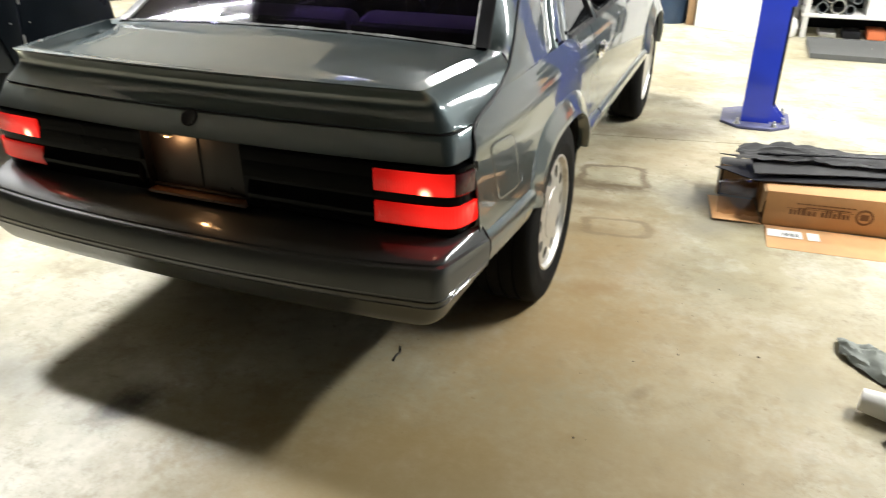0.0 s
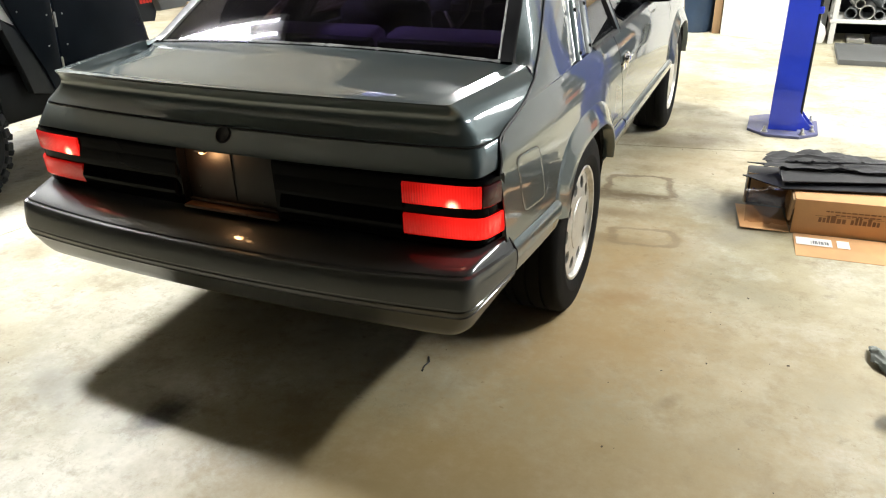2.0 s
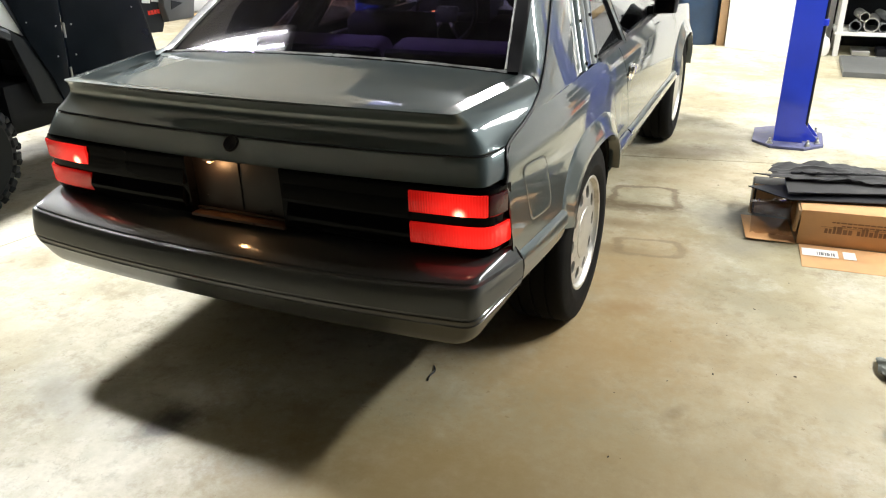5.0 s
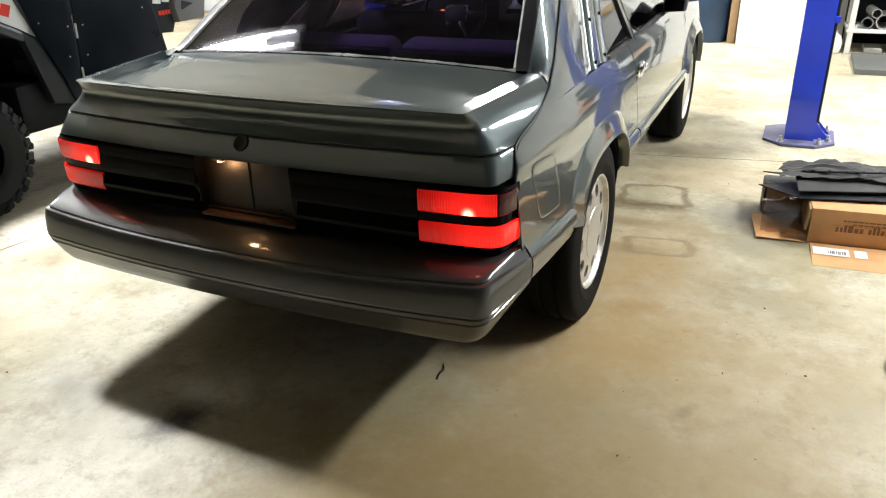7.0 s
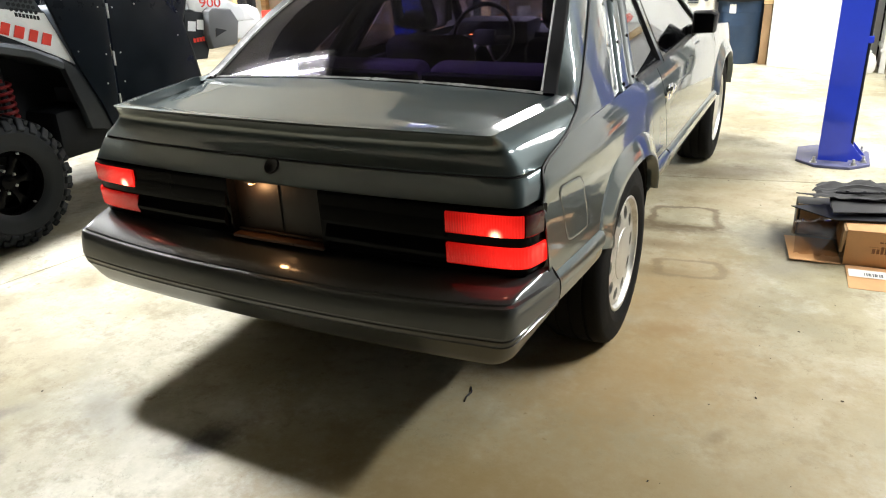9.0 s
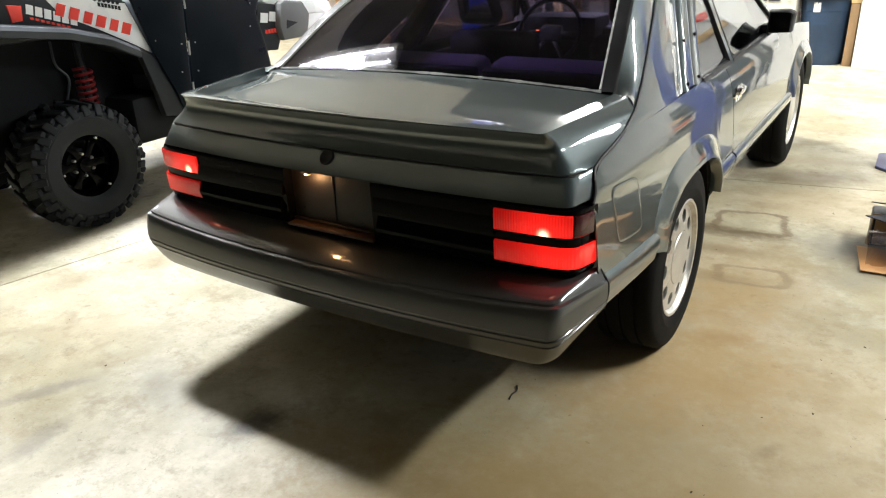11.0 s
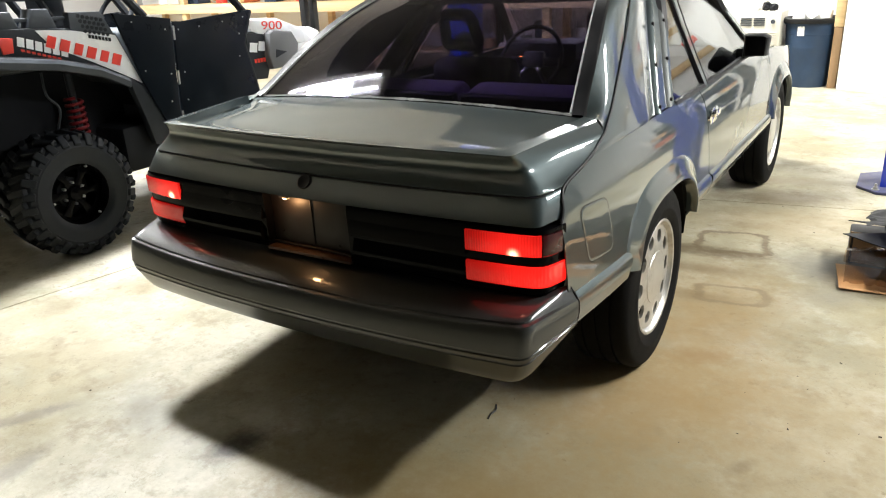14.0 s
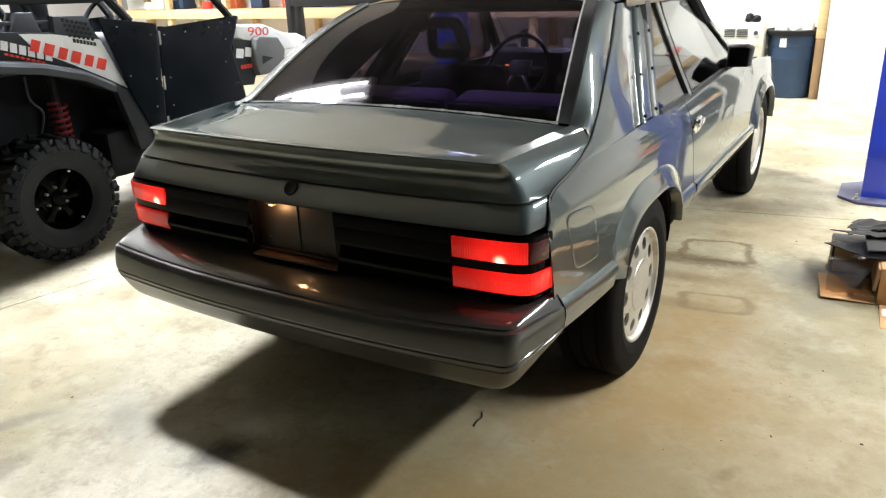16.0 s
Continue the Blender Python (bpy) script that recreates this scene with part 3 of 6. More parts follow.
for sgn in (1, -1):
    q = flank("quarter_panel", 0.372, 1.835, quarter_lo, quarter_hi, car, PAINT, sgn, 16, edge_cols_r)
    flank("door", 1.841, 3.245, lambda y: 0.22, lambda y: 0.888, car, PAINT, sgn, 16)
    flank("front_fender", 3.251, 4.5, fender_lo, fender_hi, car, PAINT, sgn, 14, edge_cols_f)
    # raised lips round the wheel openings
    for opening, back in ((OPEN_R, 0.12), (OPEN_F, 0.22)):
        rows = []
        for a in np.linspace(0.05, math.pi - back, 44):
            row = []
            for g, o in ((0.082, -0.003), (0.078, 0.0015), (0.062, 0.007), (0.042, 0.014), (0.022, 0.021), (0.006, 0.026), (-0.001, 0.0255), (-0.004, 0.020), (-0.004, -0.03)):
                y, z = arch_point(opening, a, g)
                row.append((sgn * (side_x(y, max(z, 0.46)) + o), y, z))
            rows.append(row)
        part("wheel_arch_lip", grid(rows), PAINT, car)
        # dark liner inside the opening
        rows = []
        for a in np.linspace(0.03 if opening is OPEN_R else 0.34, math.pi - 0.38, 30):
            y0, z0 = arch_point(opening, a, -0.002)
            y1, z1 = opening[0] - 0.02 + 0.385 * math.cos(a), 0.335 + 0.385 * math.sin(a)
            rows.append([(sgn * 0.842, y0, z0), (sgn * 0.834, y1, z1), (sgn * 0.55, y1, z1)])
        part("wheel_arch_liner", grid(rows), UNDER, car)
    # body side moulding between the bumper line and the wheels, and along the door
    for y0, y1 in ((0.376, 0.80), (1.60, 1.83), (1.846, 3.24)):
        rows = []
        for y in np.linspace(y0, y1, 12):
            zc = float(np.interp(y, [0.38, 0.95, 4.0], [0.538, 0.512, 0.49]))
            rows.append([(sgn * (side_x(y, zc + dz) + o), y, zc + dz) for dz, o in ((-0.064, -0.006), (-0.060, 0.006), (-0.022, 0.010), (-0.018, 0.015), (0.014, 0.016), (0.022, 0.012), (0.032, -0.002))])
        part("side_moulding", grid(rows), PAINT, car)
    # sail panel between hatch edge and rear side window
    rows = []
    g = spline([(0, 0.665, 0.894), (0, 0.805, 0.927), (0, 0.932, 0.977), (0, 1.109, 1.054), (0, 1.296, 1.139), (0, 1.496, 1.238), (0, 1.578, 1.284)], 20)
    w = spline([(0, 1.165, 0.888), (0, 1.27, 0.975), (0, 1.42, 1.09), (0, 1.56, 1.19), (0, 1.70, 1.282)], 20)
    for a, b in zip(g, w):
        row = []
        for k in range(9):
            p = a.lerp(b, k / 8)
            x = side_x(p.y, p.z) + 0.008 * math.sin(math.pi * k / 8) * 0.6
            row.append((sgn * x, p.y, p.z))
        rows.append(row)
    rows.insert(0, [(sgn * side_x(y, 0.886), y, 0.886) for y in np.linspace(0.645, 1.165, 9)])
    part("sail_panel", solid(grid(rows), 0.004), PAINT, car)
    # stripped louvre area with two metal strips and its screws
    rows = []
    w2 = spline([(0, 1.49, 0.888), (0, 1.62, 0.99), (0, 1.76, 1.09), (0, 1.89, 1.19), (0, 2.01, 1.276)], 20)
    for a, b in zip(w, w2):
        rows.append([(sgn * (side_x(a.lerp(b, k / 4).y, a.lerp(b, k / 4).z) - (0.012 if 0 < k < 4 else 0.002)), a.lerp(b, k / 4).y, a.lerp(b, k / 4).z) for k in range(5)])
    louvre = part("pillar_panel", solid(grid(rows), 0.004), PAINT, car, "stripped pillar panel with bare metal strips")
    for f0, f1 in ((0.34, 0.52), (0.78, 0.96)):
        rows = []
        for a, b in zip(w, w2):
            row = []
            for k, o in ((0, -0.012), (0.15, -0.002), (0.5, 0.003), (0.85, -0.002), (1, -0.012)):
                p = a.lerp(b, f0 + (f1 - f0) * k)
                row.append((sgn * (side_x(p.y, p.z) + o), p.y, p.z))
            rows.append(row)
        part("metal_strip", grid(rows), PAINT if f0 < 0.5 else BARE, louvre, "shiny metal strip")
        for k in (1, 7, 13, 18):
            p = w[k].lerp(w2[k], (f0 + f1) / 2 - 0.02)
            x = side_x(p.y, p.z) + 0.004
            part("screw", lathe([(0.0001, 0.005), (0.006, 0.004), (0.008, -0.004)], 8, None, "x", pose(sgn * x, p.y, p.z, 0, 0, 0 if sgn > 0 else 180)), BLACK_TRIM, louvre)
    # rear side window, door window, pillar between, window frames
    def pane(name, corners, material, n=8, inset=-0.006, parent=car):
        a, b, c, d = [Vector((0, *p)) for p in corners]
        rows = []
        for i in range(n + 1):
            l, r = a.lerp(d, i / n), b.lerp(c, i / n)
            rows.append([(sgn * (side_x(l.lerp(r, k / 4).y, l.lerp(r, k / 4).z) + inset), l.lerp(r, k / 4).y, l.lerp(r, k / 4).z) for k in range(5)])
        return part(name, solid(grid(rows), 0.003), material, parent)
    pane("quarter_window", ((1.50, 0.892), (1.94, 0.892), (2.075, 1.272), (2.015, 1.274)), SIDE_GLASS)
    pane("door_window", ((1.985, 0.892), (3.02, 0.905), (2.66, 1.262), (2.17, 1.272)), SIDE_GLASS)

    def strip(name, pts, width, out, material, parent=car):
        pts = [Vector((0, *p)) for p in pts]
        rows = []
        for i, p in enumerate(pts):
            d = (pts[min(i + 1, len(pts) - 1)] - pts[max(i - 1, 0)]).normalized()
            nrm = Vector((0, -d.z, d.y))
            row = []
            for k, o in ((-1, -0.01), (-0.8, out), (0.8, out), (1, -0.01)):
                qn = p + nrm * (k * width / 2)
                row.append((sgn * (side_x(qn.y, qn.z) + o), qn.y, qn.z))
            rows.append(row)
        return part(name, grid(rows), material, parent)
    strip("window_pillar", [(1.95, 0.885), (1.985, 1.0), (2.03, 1.12), (2.075, 1.22), (2.10, 1.282)], 0.05, 0.004, PAINT)
    strip("window_seal", [(1.925, 0.888), (1.955, 1.0), (1.99, 1.12), (2.03, 1.22), (2.055, 1.272)], 0.008, 0.006, BLACK_TRIM)
    strip("window_seal", [(1.978, 0.888), (2.015, 1.0), (2.06, 1.12), (2.11, 1.22), (2.15, 1.272)], 0.009, 0.006, BLACK_TRIM)
    strip("window_seal", [(1.50, 0.890), (1.70, 0.890), (1.93, 0.890)], 0.016, 0.006, BLACK_TRIM)
    strip("window_seal", [(1.97, 0.891), (2.3, 0.893), (2.7, 0.90), (3.03, 0.904)], 0.016, 0.008, BLACK_TRIM)
    strip("roof_rail", [(1.66, 1.285), (2.0, 1.283), (2.3, 1.283), (2.55, 1.278), (2.68, 1.262), (2.88, 1.09), (3.06, 0.91)], 0.05, 0.008, PAINT)
    strip("window_seal", [(2.10, 1.268), (2.4, 1.266), (2.62, 1.256), (2.70, 1.225), (2.88, 1.06), (3.02, 0.915)], 0.02, 0.004, BLACK_TRIM)
    # door handle in its cup
    hz, hy = 0.765, 1.93
    hx = side_x(hy, hz)
    hd = part("door_handle", bx(sgn * hx - 0.006, sgn * hx + 0.006, hy - 0.055, hy + 0.055, hz - 0.032, hz + 0.032, 0.005), CHROME, car, "chrome door handle")
    part("lever", bx(min(sgn * (hx + 0.004), sgn * (hx + 0.022)), max(sgn * (hx + 0.004), sgn * (hx + 0.022)), hy - 0.045, hy + 0.05, hz - 0.002, hz + 0.026, 0.007), CHROME, hd)
    part("lock_barrel", lathe([(0.0001, 0.008), (0.009, 0.008), (0.011, 0)], 12, None, "x", pose(sgn * (hx + 0.001), hy - 0.085, hz, 0, 0, 0 if sgn > 0 else 180)), CHROME, hd)
    # mirror
    mo = part("door_mirror", prism([(-0.060, -0.058), (0.052, -0.050), (0.060, 0.040), (0.030, 0.055), (-0.056, 0.053)], 0.11, pose(sgn * 0.846, 2.80, 0.965, 90, 0, 0) @ Matrix.Diagonal((sgn, 1, 1, 1)), bevel=0.02), BLACK_TRIM, car, "black door mirror housing")
    part("mirror_glass", bx(sgn * 0.848 - 0.045, sgn * 0.848 + 0.045, 2.686, 2.6895, 0.918, 1.008, 0.001), BLACK_GLOSS, mo, "dark mirror glass")
    part("mirror_foot", bx(min(sgn * 0.75, sgn * 0.80), max(sgn * 0.75, sgn * 0.80), 2.72, 2.80, 0.89, 0.95, 0.015), BLACK_TRIM, mo)

# fuel flap on the right flank
rows = []
flap = []
for i in range(25):
    a = 2 * math.pi * i / 24
    e = 0.32
    u = math.copysign(abs(math.cos(a)) ** e, math.cos(a))
    v = math.copysign(abs(math.sin(a)) ** e, math.sin(a))
    flap.append((u, v))


def flap_pt(u, v, k, o):
    v2 = v * k
    u2 = u * k
    y = 0.582 + 0.092 * u2 - 0.012 * v2
    z = 0.693 + 0.085 * v2 - 0.008 * u2
    return (side_x(y, z) + o, y, z)


rows = [[flap_pt(u, v, k, o) for u, v in flap] for k, o in ((1.0, -0.004), (0.997, 0.0008), (0.988, 0.0012), (0.9, 0.0012), (0.6, 0.0012), (0.3, 0.0012), (0.01, 0.0012))]
part("fuel_flap", grid(rows), PAINT, car)
rows = [[flap_pt(u, v, k, o) for u, v in flap] for k, o in ((1.022, 0.0010), (0.99, 0.0010))]
part("fuel_flap_gap", grid(rows), BLACK_TRIM, car)

# tail surfaces: lines across the tail that turn the corner and run forward along the flank
def tail_line(y0, yk, xk, r, zc, zk, end, side_bulge=0.0):
    """Right half of such a line. y0, zc: on the middle line; xk, yk, zk: at the corner; r: its radius; end: its last point."""
    end = Vector(end)
    out = []
    for k in range(22):
        x = (xk - r) * (1 - (1 - k / 21) ** 1.25)
        f = (x / xk) ** 2
        out.append(Vector((x, y0 + (yk - y0) * f, zc + (zk - zc) * f ** 1.5)))
    a = out[-1]
    corner = Vector((xk, yk, zk))
    d1 = (end - corner).normalized()
    b = corner + d1 * r
    for k in range(1, 10):
        t = k / 9
        out.append(a * (1 - t) ** 2 + corner * (2 * t * (1 - t)) + b * t * t)
    for k in range(1, 15):
        t = k / 14
        q = b.lerp(end, t)
        q.x += side_bulge * math.sin(math.pi * t)
        out.append(q)
    return mirrored(out)


bumper_rows = [tail_line(*v) for v in (
    (0.3180, 0.3380, 0.7800, 0.030, 0.5700, 0.5820, (0.826, 0.387, 0.594)),
    (0.2846, 0.3086, 0.7897, 0.030, 0.5699, 0.5809, (0.833, 0.386, 0.591)),
    (0.2573, 0.2833, 0.7920, 0.030, 0.5652, 0.5791, (0.836, 0.386, 0.588)),
    (0.2126, 0.2405, 0.7899, 0.030, 0.5513, 0.5713, (0.840, 0.386, 0.580)),
    (0.1715, 0.2025, 0.7850, 0.030, 0.5370, 0.5610, (0.846, 0.386, 0.569)),
    (0.1635, 0.1955, 0.7880, 0.030, 0.5320, 0.5570, (0.849, 0.387, 0.564)),
    (0.1615, 0.1935, 0.7900, 0.030, 0.5270, 0.5520, (0.851, 0.387, 0.560)),
    (0.1535, 0.1865, 0.7980, 0.030, 0.5240, 0.5490, (0.857, 0.387, 0.556)),
    (0.1495, 0.1825, 0.8000, 0.030, 0.5190, 0.5430, (0.858, 0.387, 0.549)),
    (0.1445, 0.1775, 0.8020, 0.032, 0.5010, 0.5220, (0.859, 0.387, 0.535)),
    (0.1385, 0.1725, 0.8030, 0.034, 0.4750, 0.4910, (0.859, 0.387, 0.517)),
    (0.1355, 0.1695, 0.8030, 0.036, 0.4580, 0.4700, (0.858, 0.386, 0.506)),
)]
bumper = part("rear_bumper", grid(bumper_rows), PAINT_DARK, car, "dark grey painted rear bumper", angle=24)
# grooved band and the valance under it
band_rows = [tail_line(*v) for v in (
    (0.1355, 0.1695, 0.8030, 0.036, 0.4580, 0.4700, (0.858, 0.386, 0.506)),
    (0.1405, 0.1745, 0.7990, 0.036, 0.4540, 0.4660, (0.856, 0.386, 0.504)),
    (0.1405, 0.1745, 0.7990, 0.036, 0.4500, 0.4610, (0.856, 0.386, 0.502)),
    (0.1365, 0.1705, 0.8010, 0.036, 0.4470, 0.4580, (0.857, 0.386, 0.500)),
    (0.1385, 0.1725, 0.8000, 0.036, 0.4390, 0.4490, (0.857, 0.386, 0.497)),
    (0.1445, 0.1775, 0.7960, 0.036, 0.4360, 0.4450, (0.855, 0.386, 0.495)),
    (0.1445, 0.1775, 0.7960, 0.036, 0.4320, 0.4410, (0.855, 0.386, 0.493)),
    (0.1415, 0.1745, 0.7980, 0.036, 0.4290, 0.4380, (0.856, 0.386, 0.492)),
    (0.1495, 0.1815, 0.7930, 0.040, 0.4150, 0.4230, (0.855, 0.385, 0.487)),
    (0.1645, 0.1945, 0.7830, 0.045, 0.3850, 0.3910, (0.852, 0.384, 0.480)),
    (0.1775, 0.2065, 0.7740, 0.050, 0.3630, 0.3680, (0.849, 0.384, 0.475)),
    (0.1865, 0.2145, 0.7660, 0.050, 0.3540, 0.3590, (0.845, 0.384, 0.472)),
    (0.2215, 0.2445, 0.7470, 0.050, 0.3510, 0.3570, (0.825, 0.384, 0.470)),
)]
part("bumper_valance", grid(band_rows), PAINT_DARK, bumper, "grooved lower edge of the bumper", angle=24)
for s in (1, -1):
    part("bumper_gap", tube([(s * x, y, z) for x, y, z in ((0.828, 0.389, 0.596), (0.846, 0.3895, 0.572), (0.857, 0.391, 0.552), (0.859, 0.391, 0.530), (0.855, 0.390, 0.50), (0.850, 0.388, 0.474))], 0.0035, 6), BLACK_TRIM, bumper)


# hatch: panel under the spoiler, the spoiler, the deck, side frames and the glass
def gap_end(y, z=None):
    """A point of the hatch's edge on the flank."""
    z = float(np.interp(y, GAP_Y, GAP_Z)) if z is None else z
    return (side_x(y, z) - 0.004, y, z + 0.001)


ROW = {
    "tip": (0.313, 0.350, 0.648, 0.040, 0.957, 0.957, (0.712, 0.775, 0.973)),
    "lip": (0.300, 0.333, 0.688, 0.022, 0.956, 0.953, (0.748, 0.772, 0.967)),
    "lip_low": (0.3035, 0.3365, 0.689, 0.022, 0.9515, 0.949, (0.752, 0.775, 0.963)),
    "under": (0.326, 0.350, 0.699, 0.026, 0.938, 0.935, gap_end(0.80)),
    "hollow": (0.346, 0.362, 0.714, 0.034, 0.910, 0.910, gap_end(0.73)),
    "ledge_top": (0.338, 0.354, 0.734, 0.036, 0.876, 0.884, gap_end(0.62)),
    "ledge": (0.304, 0.333, 0.757, 0.032, 0.847, 0.853, gap_end(0.455)),
    "ledge_in": (0.306, 0.335, 0.756, 0.032, 0.843, 0.849, gap_end(0.44)),
    "panel_in": (0.305, 0.334, 0.757, 0.032, 0.840, 0.846, gap_end(0.43)),
    "panel": (0.300, 0.330, 0.761, 0.032, 0.838, 0.843, gap_end(0.422)),
    "mid": (0.278, 0.314, 0.770, 0.030, 0.810, 0.812, gap_end(0.401, 0.818)),
    "low": (0.259, 0.299, 0.778, 0.028, 0.783, 0.784, gap_end(0.399, 0.792)),
    "edge": (0.258, 0.298, 0.778, 0.028, 0.778, 0.779, gap_end(0.399, 0.786)),
    "in": (0.300, 0.335, 0.755, 0.028, 0.776, 0.777, gap_end(0.40, 0.784)),
}
R = {k: tail_line(*v) for k, v in ROW.items()}
hatch = part("hatch", grid([R[k] for k in ("panel_in", "panel", "mid", "low", "edge", "in")]), PAINT, car, "grey hatch lid with a black lock hole", angle=28)
# the hollow face of the spoiler, rounded from line to line
keys = ("lip_low", "under", "hollow", "ledge_top", "ledge")
cols = [spline([R[k][i] for k in keys], 17) for i in range(len(R["lip"]))]
spoiler = part("spoiler", grid([[c[j] for c in cols] for j in range(17)] + [R["ledge_in"]]), PAINT, hatch, "moulded rear spoiler across the hatch", angle=40)
part("spoiler_edge", grid([R["tip"], R["lip"], R["lip_low"]]), PAINT, spoiler, angle=25)
seam = [p for p in R["panel_in"] if p.y < 0.40]
part("spoiler_seam", tube(seam, 0.0024, 5), BLACK_TRIM, spoiler)
# deck: from the spoiler's edge dropping slightly, then up to the glass
rows = [R["tip"]]
bot = [Vector((x, 0.800, 0.961 + 0.022 * (1 - (x / 0.705) ** 2))) for x in np.linspace(-0.705, 0.705, len(R["tip"]))]
for f in (0.03, 0.07, 0.11, 0.2, 0.35, 0.5, 0.65, 0.8, 0.9, 1.0):
    row = []
    for a, b in zip(R["tip"], bot):
        p = a.lerp(b, f)
        p.z -= 0.036 * min(1.0, f * 7) * (1 - f)
        row.append(p)
    rows.append(row)
part("deck", grid(rows), PAINT, hatch)
G_LINE = spline([(side_x(y, float(np.interp(y, GAP_Y, GAP_Z))) - 0.002, y, float(np.interp(y, GAP_Y, GAP_Z)) + 0.004) for y in (0.805, 0.932, 1.109, 1.296, 1.496, 1.575)], 18)
E_LINE = spline([(0.745, 0.772, 0.968), (0.694, 0.806, 0.965), (0.640, 1.04, 1.116), (0.590, 1.24, 1.222), (0.540, 1.43, 1.297)], 18)
for s in (1, -1):
    rows = []
    for a, b in zip(G_LINE, E_LINE):
        row = []
        for k in range(6):
            p = a.lerp(b, k / 5)
            row.append((s * (p.x - 0.004 * (k == 0)), p.y, p.z + 0.012 * math.sin(math.pi * k / 5)))
        rows.append(row)
    part("hatch_frame", grid(rows), PAINT, hatch)
    rows = []
    for a in E_LINE[4:]:
        rows.append([(s * (a.x + 0.012), a.y, a.z + 0.004), (s * (a.x + 0.004), a.y, a.z + 0.010), (s * (a.x - 0.034), a.y, a.z + 0.010), (s * (a.x - 0.04), a.y, a.z + 0.001)])
    part("glass_seal", grid(rows), BLACK_TRIM, hatch)
GLASS_E = spline([(0.694, 0.806, 0.965), (0.640, 1.04, 1.116), (0.590, 1.24, 1.222), (0.540, 1.43, 1.297)], 14)
rows = []
for p in GLASS_E:
    rows.append([(p.x * u, p.y, p.z + 0.022 * (1 - u * u)) for u in np.linspace(-1, 1, 19)])
part("rear_window", solid(grid(rows), 0.003), TINT, hatch, "purple tinted sloping rear window")
# ragged sealant along the lower edge of the glass
rng = random.Random(4)
rows = []
for x in np.linspace(-0.68, 0.66, 150):
    z = 0.965 + 0.022 * (1 - (x / 0.694) ** 2)
    w = 0.0025 + 0.004 * rng.random() * (noise.noise(Vector((x * 9, 0, 0))) + 0.7)
    y = 0.806
    rows.append([(x, y - w, z - w * 0.42 + 0.001), (x, y, z + 0.005), (x, y + w, z + w * 0.42 + 0.003)])
part("sealant_bead", grid(rows), SEAL, hatch, "ragged dried sealant along the glass")
for s in (1, -1):
    rows = []
    for p in spline([(v.x, v.y, v.z) for v in GLASS_E], 90):
        w = 0.0012 + 0.002 * rng.random() * (noise.noise(Vector((p.y * 11, s, 0))) + 0.7)
        rows.append([(s * (p.x - 0.042 - w), p.y, p.z + 0.006), (s * (p.x - 0.04), p.y, p.z + 0.0125), (s * (p.x - 0.038 + w), p.y, p.z + 0.0115)])
    part("sealant_bead", grid(rows), SEAL, hatch)
# lock hole in its dimple
part("lock", lathe([(0.026, 0.006), (0.0255, -0.003), (0.0225, -0.0045), (0.019, -0.002), (0.0001, -0.0015)], 24, None, "y", pose(0.0, 0.2875, 0.824, -37, 0, 0)), BLACK_TRIM, hatch, "round black lock hole")

# tail panel between hatch and bumper
part("tail_panel", grid([[(p.x * 0.985, p.y + (0.115 if abs(p.x) < 0.3 else 0.045), z) for p in R["edge"]] for z in (0.80, 0.70, 0.585)]), BLACK_TRIM, car, "black tail panel")


